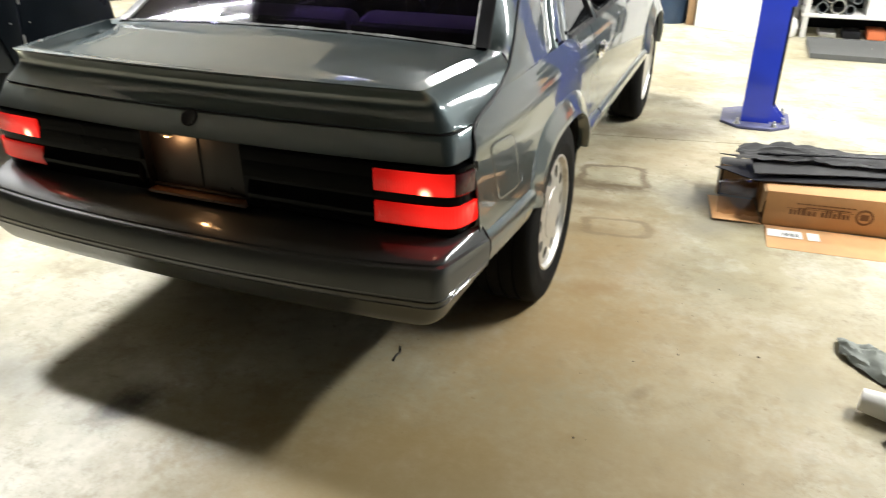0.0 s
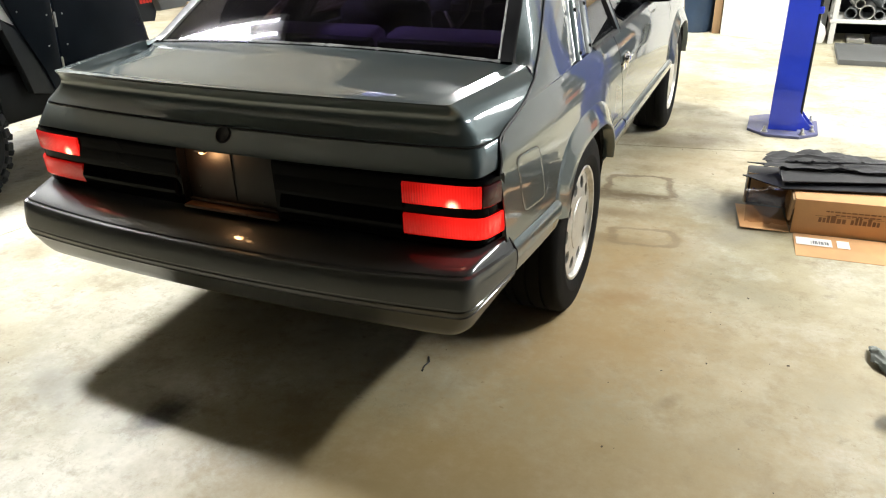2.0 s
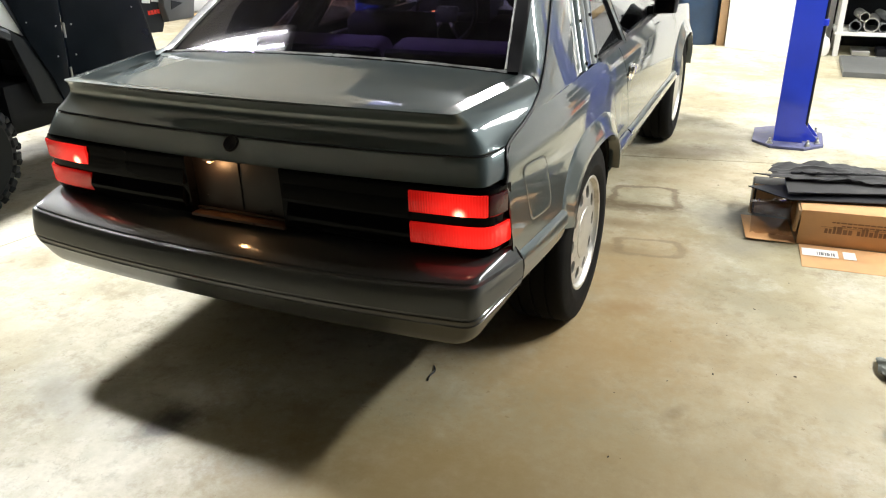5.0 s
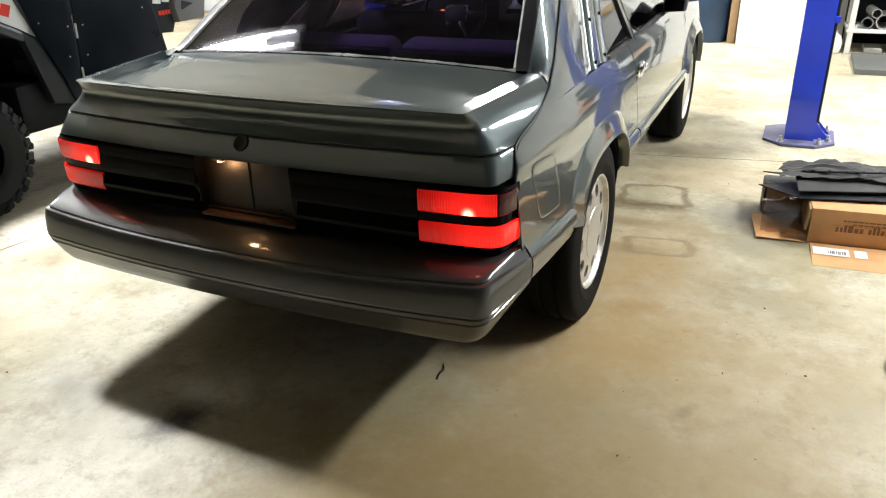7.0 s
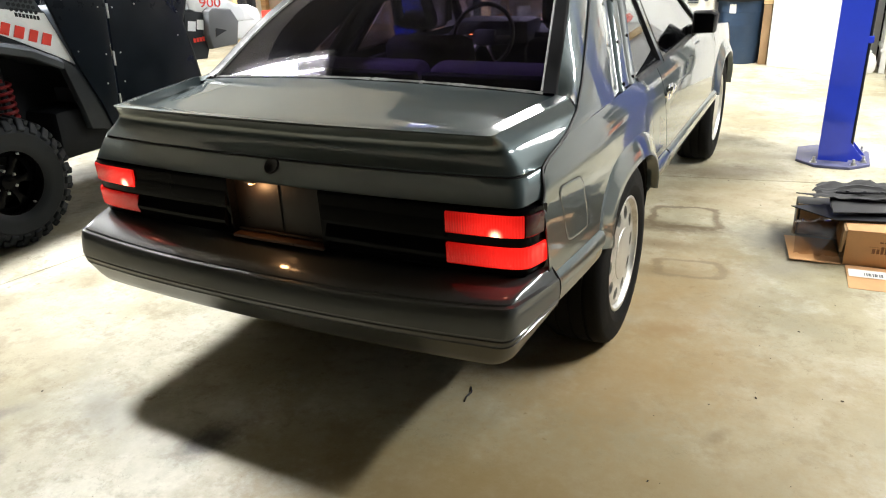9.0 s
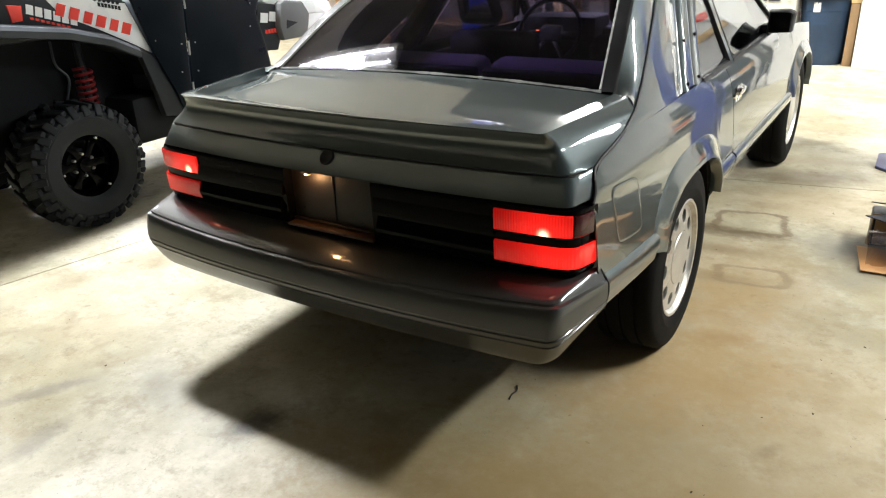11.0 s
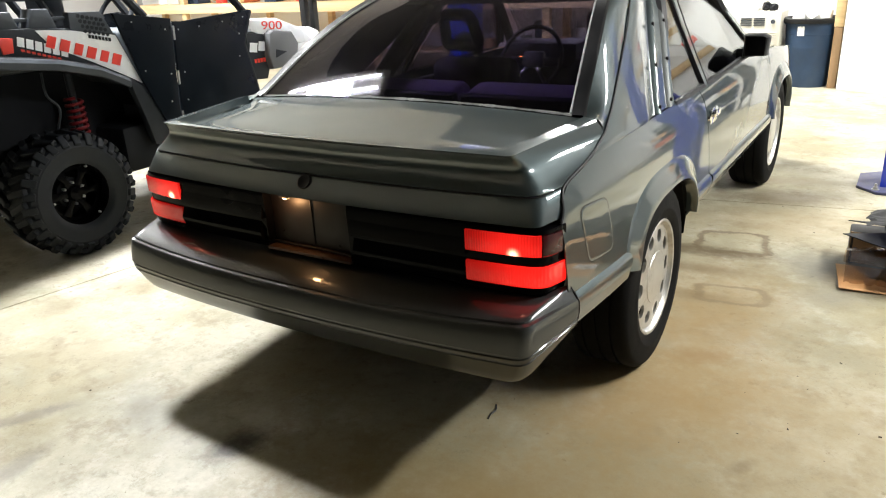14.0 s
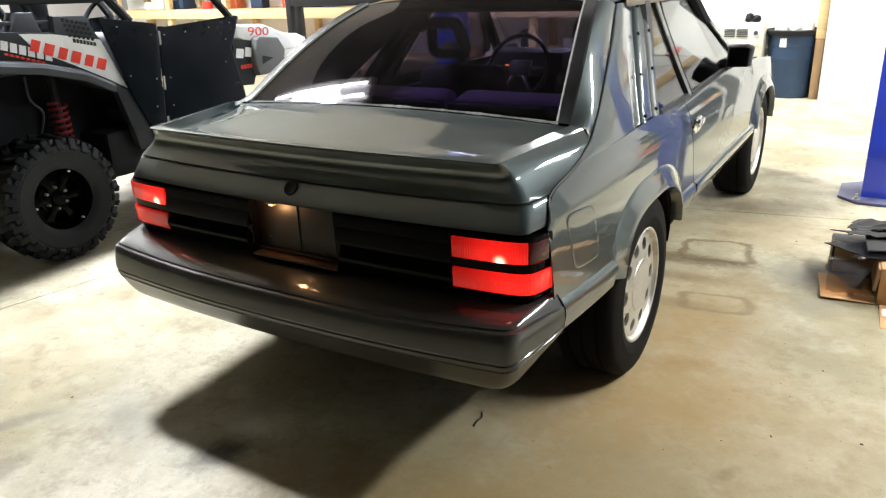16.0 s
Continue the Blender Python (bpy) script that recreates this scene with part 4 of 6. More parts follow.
def lens_material(name, bulb, strength, wide, spark, floor, dip):
    """A red lens with fine vertical flutes, lit by the bulb behind it."""
    mt, nt, p, ln = nodes_of(name)
    co = nt.nodes.new("ShaderNodeTexCoord")
    vm = nt.nodes.new("ShaderNodeVectorMath")
    vm.operation = "DISTANCE"
    ln.new(co.outputs["Object"], vm.inputs[0])
    vm.inputs[1].default_value = bulb
    e = nt.nodes.new("ShaderNodeMapRange")
    e.interpolation_type = "SMOOTHERSTEP"
    for k, v in (("From Min", 0.0), ("From Max", wide), ("To Min", 1.0), ("To Max", floor)):
        e.inputs[k].default_value = v
    ln.new(vm.outputs["Value"], e.inputs["Value"])
    hot = nt.nodes.new("ShaderNodeMapRange")
    hot.interpolation_type = "SMOOTHERSTEP"
    for k, v in (("From Min", 0.0), ("From Max", 0.03), ("To Min", 1.0), ("To Max", 0.0)):
        hot.inputs[k].default_value = v
    ln.new(vm.outputs["Value"], hot.inputs["Value"])
    wv = nt.nodes.new("ShaderNodeTexWave")
    wv.bands_direction = "X"
    wv.inputs["Scale"].default_value, wv.inputs["Distortion"].default_value = 42, 0.0
    ln.new(co.outputs["Object"], wv.inputs["Vector"])
    flute = ramp(nt, wv.outputs[1], 0, 1, (dip,) * 3, (1.0,) * 3)
    mul = nt.nodes.new("ShaderNodeMath")
    mul.operation = "MULTIPLY"
    ln.new(e.outputs[0], mul.inputs[0])
    ln.new(flute, mul.inputs[1])
    st = nt.nodes.new("ShaderNodeMath")
    st.operation = "MULTIPLY_ADD"
    ln.new(hot.outputs[0], st.inputs[0])
    st.inputs[1].default_value = spark
    ln.new(mul.outputs[0], st.inputs[2])
    fin = nt.nodes.new("ShaderNodeMath")
    fin.operation = "MULTIPLY"
    ln.new(st.outputs[0], fin.inputs[0])
    fin.inputs[1].default_value = strength
    ln.new(blend(nt, hot.outputs[0], (1.0, 0.017, 0.011), (1.0, 0.5, 0.3) if spark else (1.0, 0.035, 0.022)), p.inputs["Emission Color"])
    ln.new(fin.outputs[0], p.inputs["Emission Strength"])
    p.inputs["Base Color"].default_value = (0.45, 0.01, 0.01, 1)
    p.inputs["Roughness"].default_value = 0.12
    bp = nt.nodes.new("ShaderNodeBump")
    bp.inputs["Strength"].default_value, bp.inputs["Distance"].default_value = 0.3, 0.002
    ln.new(wv.outputs[1], bp.inputs["Height"])
    ln.new(bp.outputs[0], p.inputs["Normal"])
    return mt


MARKER = pmat("dark_red_marker", (0.05, 0.004, 0.005), 0.12, 0, 0.3, 40, 300, 0.1, 0.001)
LAMP_LINE = spline([(0.17, 0.266, 0), (0.40, 0.268, 0), (0.58, 0.273, 0), (0.70, 0.282, 0), (0.762, 0.292, 0), (0.790, 0.306, 0), (0.806, 0.332, 0), (0.822, 0.388, 0)], 160)


def along(x0, x1):
    return [p for p in LAMP_LINE if x0 <= p.x <= x1]


def band(s, pts, section):
    rows = []
    for i, p in enumerate(pts):
        d = (pts[min(i + 1, len(pts) - 1)] - pts[max(i - 1, 0)]).normalized()
        nrm = Vector((d.y, -d.x, 0))
        rows.append([(s * (p + nrm * o).x, (p + nrm * o).y, z) for o, z in section])
    bm = grid(rows)
    for r in (rows[0], rows[-1]):
        bm.faces.new([bm.verts.new(q) for q in r])
    return bm


for s, power in ((1, 2.0), (-1, 1.9)):
    lamp = part("tail_light", band(s, LAMP_LINE, [(-0.06, 0.772), (-0.004, 0.772), (-0.002, 0.762), (-0.006, 0.600), (-0.01, 0.588), (-0.06, 0.585)]), BLACK_GLOSS, car, "black tail light housing with lit red lenses")
    up, marker = along(0.572, 0.787), along(0.7885, 0.816)
    lo = along(0.576, 0.8205)
    part("upper_lens", band(s, up, [(-0.005, 0.760), (0.004, 0.760), (0.006, 0.756), (0.005, 0.704), (0.002, 0.700), (-0.006, 0.700)]), lens_material("upper_red_lens", (0.715, 0.29, 0.704) if s > 0 else (-0.625, 0.28, 0.708), power * 0.66, 0.15, 5.0, 0.24, 0.62), lamp, "glowing red upper lens")
    part("lower_lens", band(s, lo, [(-0.005, 0.671), (0.004, 0.671), (0.006, 0.667), (0.004, 0.616), (0.0, 0.611), (-0.006, 0.611)]), lens_material("lower_red_lens", (s * 0.80, 0.33, 0.655), power * (0.62 if s > 0 else 0.26), 0.25, 0.0, 0.24, 0.88), lamp, "red lower lens")
    part("side_marker", band(s, marker, [(-0.005, 0.760), (0.004, 0.760), (0.006, 0.756), (0.005, 0.704), (0.002, 0.700), (-0.006, 0.700)]), MARKER, lamp, "dark red side marker lens")
    # black inserts with ribs
    part("louvre_rib", band(s, along(0.19, 0.578), [(-0.008, 0.676), (-0.004, 0.675), (0.009, 0.642), (0.010, 0.637), (0.002, 0.612), (-0.006, 0.610)]), BLACK_GLOSS, lamp)
    part("louvre_rib", band(s, along(0.178, 0.578), [(-0.014, 0.768), (-0.011, 0.767), (0.007, 0.690), (0.006, 0.685), (-0.006, 0.684)]), BLACK_GLOSS, lamp)

for s in (1, -1):
    seam = []
    for y in list(np.linspace(0.37, 0.43, 8)) + list(np.linspace(0.46, 1.56, 36)):
        z = float(np.interp(y, GAP_Y, GAP_Z))
        seam.append((s * (side_x(y, z) - 0.001), y, z))
    part("hatch_gap", tube(spline(seam, 90), 0.0045, 6), BLACK_TRIM, car)

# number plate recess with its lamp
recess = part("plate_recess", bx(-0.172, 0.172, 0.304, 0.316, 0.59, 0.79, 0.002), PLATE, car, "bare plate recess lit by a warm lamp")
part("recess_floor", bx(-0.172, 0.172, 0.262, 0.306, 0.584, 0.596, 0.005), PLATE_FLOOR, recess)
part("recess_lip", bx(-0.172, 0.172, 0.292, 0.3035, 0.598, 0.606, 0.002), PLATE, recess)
part("recess_seam", bx(-0.003, 0.003, 0.3005, 0.3045, 0.612, 0.76, 0.001), BLACK_TRIM, recess)
for x, z in ((-0.13, 0.64), (0.10, 0.62)):
    part("screw", lathe([(0.0001, -0.003), (0.004, -0.002), (0.005, 0.001)], 8, None, "y", pose(x, 0.3035, z)), BLACK_TRIM, recess)
BULB = glow("warm_bulb", (1.0, 0.55, 0.2), 2.0)
pl = part("plate_lamp", bx(-0.103, -0.067, 0.272, 0.300, 0.764, 0.775, 0.003), BLACK_TRIM, recess)
part("bulb", bx(-0.093, -0.077, 0.278, 0.294, 0.758, 0.764, 0.002), BULB, pl, "warm glowing number plate bulb")

# underbody, cabin shell, roof, windscreen, bonnet, nose
part("underbody", bx(-0.66, 0.66, 0.62, 4.40, 0.24, 0.34, 0.02), UNDER, car)
part("fuel_tank", bx(-0.48, 0.48, 0.52, 0.92, 0.25, 0.42, 0.04), UNDER, car)
part("axle", tube([(-0.70, R_AX, HUB), (0.70, R_AX, HUB)], 0.045, 12), UNDER, car)
part("exhaust_pipe", tube([(0.40, 1.6, 0.24), (0.42, 1.0, 0.30), (0.42, 0.72, 0.27), (0.42, 0.55, 0.265)], 0.028, 10), UNDER, car)
rows = []
for y, z, w in ((1.44, 1.318, 0.545), (1.53, 1.325, 0.565), (1.75, 1.33, 0.572), (2.0, 1.333, 0.572), (2.3, 1.33, 0.572), (2.55, 1.31, 0.567), (2.70, 1.275, 0.56)):
    rows.append([(w * u, y, z - 0.03 * u ** 4 + 0.004) for u in np.linspace(-1, 1, 15)])
part("roof", solid(grid(rows), 0.012), PAINT, car)
rows = []
for f in np.linspace(0, 1, 6):
    y, z, w = 2.70 + 0.66 * f, 1.277 - 0.365 * f, 0.555 + 0.13 * f
    rows.append([(w * u, y - 0.09 * f * u * u - 0.02 * u * u, z - 0.02 * u * u) for u in np.linspace(-1, 1, 13)])
part("windscreen", solid(grid(rows), 0.004), CLEAR_GLASS, car)
rows = []
for y, z, w in ((3.28, 0.905, 0.77), (3.5, 0.90, 0.77), (3.9, 0.865, 0.75), (4.2, 0.82, 0.71), (4.42, 0.76, 0.66), (4.52, 0.70, 0.64)):
    rows.append([(w * u, y, z - 0.035 * u ** 4) for u in np.linspace(-1, 1, 13)])
part("bonnet", solid(grid(rows), 0.006), PAINT, car)
NOSE = spline([(0, 4.58, 0), (0.35, 4.57, 0), (0.62, 4.52, 0), (0.74, 4.44, 0), (0.775, 4.30, 0)], 16)
pts = mirrored(NOSE)
part("front_bumper", grid([[(p.x * k, p.y - d, z) for p in pts] for k, d, z in ((0.95, 0.08, 0.70), (1, 0, 0.62), (1, 0, 0.42), (0.97, 0.04, 0.28), (0.9, 0.12, 0.24))]), PAINT_DARK, car)

# wheels
def wheel_at(x, y, s):
    w = part("wheel", lathe([(0.0001, -0.05), (0.173, -0.05), (0.173, 0.02), (0.0001, 0.02)], 24, None, "x"), UNDER, car)
    w.matrix_basis = pose(x, y, HUB, 0, 0, 0 if s > 0 else 180)
    prof = [(0.190, -0.085), (0.20, -0.098), (0.235, -0.112), (0.275, -0.113), (0.305, -0.104), (0.318, -0.094), (0.3245, -0.082)]
    for gx in (-0.05, 0.0, 0.05):
        prof += [(0.3255, gx - 0.006), (0.317, gx - 0.005), (0.317, gx + 0.005), (0.3255, gx + 0.006)]
    prof += [(0.3245, 0.082), (0.318, 0.094), (0.311, 0.101), (0.306, 0.104), (0.300, 0.106), (0.275, 0.113), (0.250, 0.1135), (0.246, 0.1150), (0.240, 0.1135), (0.215, 0.108), (0.20, 0.098), (0.190, 0.085)]
    part("tyre", lathe([(r * 1.029, h) for r, h in prof], 64, None, "x"), TYRE, w, angle=50)
    bm = lathe([(0.198, 0.096), (0.2, 0.102), (0.197, 0.105), (0.190, 0.103), (0.186, 0.094), (0.181, 0.088), (0.178, 0.089)], 60, None, "x")
    lathe([(0.174, 0.03), (0.176, -0.09), (0.195, -0.095)], 40, bm, "x")
    # disc face with ten round holes
    r0, r1 = 0.094, 0.178
    for k in range(10):
        a0 = 2 * math.pi * k / 10
        outer, hole, back = [], [], []
        for i in range(16):
            th = 2 * math.pi * i / 16
            c, sn = math.cos(th), math.sin(th)
            m = max(abs(c), abs(sn))
            rr = (r0 + r1) / 2 + (r1 - r0) / 2 * c / m
            aa = a0 + math.pi / 10 * sn / m
            dome = 0.089 + 0.008 * (1 - ((rr - r0) / (r1 - r0)))
            outer.append((dome, rr * math.cos(aa), rr * math.sin(aa)))
            hr = 0.141 + 0.0225 * c
            ht = 0.0245 * sn
            hd = 0.089 + 0.008 * (1 - ((hr - r0) / (r1 - r0))) - 0.002
            y2, z2 = hr * math.cos(a0) - ht * math.sin(a0), hr * math.sin(a0) + ht * math.cos(a0)
            hole.append((hd, y2, z2))
            back.append((hd - 0.012, y2, z2))
        grid([outer, hole, back], True, bm)
    lathe([(0.094, 0.097), (0.090, 0.0965), (0.088, 0.099), (0.070, 0.101), (0.03, 0.1025), (0.0001, 0.103)], 40, bm, "x")
    bm.transform(Matrix.Diagonal((1, 1.065, 1.065, 1)))
    bmesh.ops.remove_doubles(bm, verts=bm.verts[:], dist=0.0004)
    part("rim", bm, ALLOY, w, "silver alloy rim with ten round holes", angle=30)
    return w


for s in (1, -1):
    wheel_at(s * 0.758, R_AX, s)
    wheel_at(s * 0.738, F_AX, s)

# cabin
part("cabin_floor", bx(-0.72, 0.72, 0.9, 3.2, 0.34, 0.40, 0.01), DASH, car)
part("load_floor", bx(-0.66, 0.66, 0.42, 1.28, 0.66, 0.70, 0.01), DASH, car)
for s in (1, -1):
    part("side_trim", bx(min(s * 0.70, s * 0.74), max(s * 0.70, s * 0.74), 0.45, 3.1, 0.40, 0.86, 0.015), DASH, car)
    part("pillar_trim", tube([(s * 0.69, 1.55, 0.86), (s * 0.62, 1.80, 1.10), (s * 0.55, 1.95, 1.27)], 0.045, 8), DASH, car)
    part("windscreen_pillar", tube([(s * 0.60, 2.66, 1.26), (s * 0.69, 3.06, 0.93)], 0.032, 8), BLACK_TRIM, car)
part("headliner", bx(-0.54, 0.54, 1.60, 2.70, 1.255, 1.275, 0.005), DASH, car)


def cushion(x0, x1, y0, y1, z0, z1, bevel, tilt=0.0):
    c = Vector(((x0 + x1) / 2, (y0 + y1) / 2, z0))
    m = Matrix.Translation(c) @ pose(0, 0, 0, tilt) @ Matrix.Translation(-c)
    return bx(x0, x1, y0, y1, z0, z1, bevel, m=m, seg=4)


for s in (1, -1):
    part("rear_seat_back", cushion(min(s * 0.012, s * 0.60), max(s * 0.012, s * 0.60), 1.32, 1.46, 0.48, 0.972, 0.05, 10), CLOTH_PURPLE, car, "faded purple cloth rear seat back")
    part("seat_carpet", cushion(min(s * 0.014, s * 0.60), max(s * 0.014, s * 0.60), 1.285, 1.325, 0.48, 0.945, 0.012, 10), DASH, car, "black carpet on the seat back")
    part("rear_seat", cushion(min(s * 0.02, s * 0.60), max(s * 0.02, s * 0.60), 1.50, 1.98, 0.40, 0.58, 0.05), CLOTH, car)
    fs = part("front_seat", cushion(s * 0.37 - 0.25, s * 0.37 + 0.25, 2.10, 2.62, 0.40, 0.60, 0.06), CLOTH, car, "dark cloth front seat with an open head restraint")
    part("seat_back", cushion(s * 0.38 - 0.24, s * 0.38 + 0.24, 2.06, 2.20, 0.52, 0.98, 0.06, 14), CLOTH, fs)
    hr = []
    for i in range(28):
        a = 2 * math.pi * i / 28
        u = math.copysign(abs(math.cos(a)) ** 0.32, math.cos(a))
        v = math.copysign(abs(math.sin(a)) ** 0.32, math.sin(a))
        hr.append((s * 0.40 - 0.055 + 0.088 * u * (1 - 0.12 * v), 2.02 - 0.03 * v, 1.105 + 0.078 * v))
    part("head_restraint", tube(hr, 0.030, 10, closed=True), CLOTH, fs)
part("seat_belt_guide", bx(-0.66, -0.52, 1.90, 1.98, 1.14, 1.26, 0.04, seg=4), DASH, car)
part("dashboard", bx(-0.70, 0.70, 2.86, 3.25, 0.62, 0.90, 0.05), DASH, car)
part("instrument_hood", bx(-0.58, -0.12, 2.76, 3.0, 0.82, 0.965, 0.03), DASH, car)
sw = [(0.185 * math.cos(2 * math.pi * i / 40), 0.185 * math.sin(2 * math.pi * i / 40), 0) for i in range(40)]
wheel_pose = pose(-0.36, 2.66, 0.885, 68, 0, 0)
bm = tube(sw, 0.013, 8, closed=True)
steer = part("steering_wheel", bm, BLACK_TRIM, car, "dark steering wheel")
steer.matrix_basis = wheel_pose
part("wheel_hub", bx(-0.07, 0.07, -0.05, 0.05, -0.05, -0.01, 0.02), DASH, steer)
for a in (0, 180, 235, 305):
    part("spoke", box(B(), 0.05, 0.178, -0.014, 0.014, -0.03, -0.018, 0.004, m=pose(0, 0, 0, 0, 0, a)), CHROME if a in (235, 305) else BLACK_TRIM, steer)
ORANGE = glow("warning_light", (1.0, 0.22, 0.03), 14.0)
part("warning_light", bx(-0.487, -0.467, 2.752, 2.758, 0.868, 0.884, 0.002), ORANGE, car, "small glowing orange dash light")


# ---- side-by-side buggy ----
UB = Vector((-2.95, 1.93, 0))
utv = empty("utility_vehicle", tuple(UB), 0, "black and white off-road side-by-side buggy with red decals", "off-road vehicle")
TO_UTV = Matrix.Translation(-UB)
SIDE = Matrix(((0, 0, 1, 0), (1, 0, 0, 0), (0, 1, 0, 0), (0, 0, 0, 1)))  # outline (y, z) pushed along x


def up(name, bm, material, parent=None, label="", **k):
    bm.transform(TO_UTV)
    return part(name, bm, material, parent or utv, label, **k)


def slab(x, outline, depth, bevel=0.0):
    """A plate in the y-z plane whose outer face lies at x."""
    return prism(outline, depth, Matrix.Translation((x - depth, 0, 0)) @ SIDE, bevel=bevel)


def lug_mesh(x0, x1, half, z0, z1):
    me = bpy.data.meshes.new("tread_lug")
    bm = bx(x0, x1, -half, half, z0, z1, 0.007, seg=2)
    bm.to_mesh(me)
    bm.free()
    me.materials.append(BUGGY_TYRE)
    return me


LUGS = [lug_mesh(-0.062, 0.062, 0.018, -0.016, 0.014), lug_mesh(-0.030, 0.032, 0.021, -0.014, 0.009), lug_mesh(-0.042, 0.032, 0.021, -0.014, 0.009)]


def buggy_wheel(x, y, s):
    # wide dark disc added behind the rim to keep its openings dark
    w = up("wheel", lathe([(0.0001, -0.09), (0.149, -0.09), (0.149, -0.06), (0.085, -0.05), (0.085, 0.02), (0.0001, 0.02)], 32, None, "x"), UTV_DEEP)
    w.data.transform(TO_UTV.inverted())
    w.matrix_basis = TO_UTV @ pose(x, y, 0.342, 13, 0, 0 if s > 0 else 180)
    prof = [(0.165, -0.11), (0.19, -0.135), (0.25, -0.143), (0.295, -0.135), (0.312, -0.105), (0.317, -0.05), (0.318, 0.05), (0.312, 0.105), (0.295, 0.135), (0.27, 0.142), (0.262, 0.146), (0.25, 0.143), (0.21, 0.139), (0.19, 0.133), (0.165, 0.11)]
    part("tyre", lathe(prof, 48, None, "x"), BUGGY_TYRE, w, "chunky off-road tyre")
    for k in range(26):
        a = 360 * k / 26
        for side in (-1, 1):
            for which, m in ((0, Matrix.Translation((side * 0.072, 0, 0.327)) @ pose(0, 0, 0, 0, side * 8, side * (26 if k % 2 else 18))), (1 + k % 2, Matrix.Translation((side * 0.130, 0, 0.300)) @ pose(0, 0, 0, 0, side * 58, 0))):
                if which == 2 and side < 0:
                    continue
                lug = new("tread_lug", LUGS[which])
                lug.parent = w
                lug.matrix_basis = pose(0, 0, 0, a + (7 if side > 0 else 0) + (2 if which else 0)) @ m
    bm = lathe([(0.168, 0.105), (0.172, 0.112), (0.165, 0.114), (0.158, 0.10), (0.152, 0.06), (0.148, 0.0), (0.15, -0.1)], 40, None, "x")
    lathe([(0.150, 0.052), (0.136, 0.055), (0.132, 0.046)], 40, bm, "x")
    for k in range(6):
        m = pose(0, 0, 0, 60 * k + 15)
        prism([(-0.020, 0.03), (0.020, 0.03), (0.016, 0.09), (0.030, 0.142), (-0.030, 0.142), (-0.016, 0.09)], 0.022, m @ Matrix.Translation((0.035, 0, 0)) @ SIDE, bm, bevel=0.004)
    lathe([(0.045, 0.02), (0.045, 0.060), (0.038, 0.072), (0.0001, 0.074)], 20, bm, "x")
    rim = part("rim", bm, BLACK_GLOSS, w, "gloss black six-spoke rim")
    for k in range(6):
        m = pose(0, 0, 0, 60 * k + 45) @ Matrix.Translation((0.050, 0, 0.060))
        part("lug_nut", lathe([(0.008, -0.02), (0.008, 0.004), (0.004, 0.008), (0.0001, 0.008)], 8, None, "x", m), STEEL, rim)
        if k % 2:
            m = pose(0, 0, 0, 60 * k + 22) @ Matrix.Translation((0.106, 0, 0.156))
            part("rim_bolt", lathe([(0.006, -0.01), (0.006, 0.004), (0.0001, 0.006)], 8, None, "x", m), STEEL, rim)


for s in (1, -1):
    buggy_wheel(UB.x + s * 0.585, 0.90, s)
    buggy_wheel(UB.x + s * 0.585, 2.97, s)

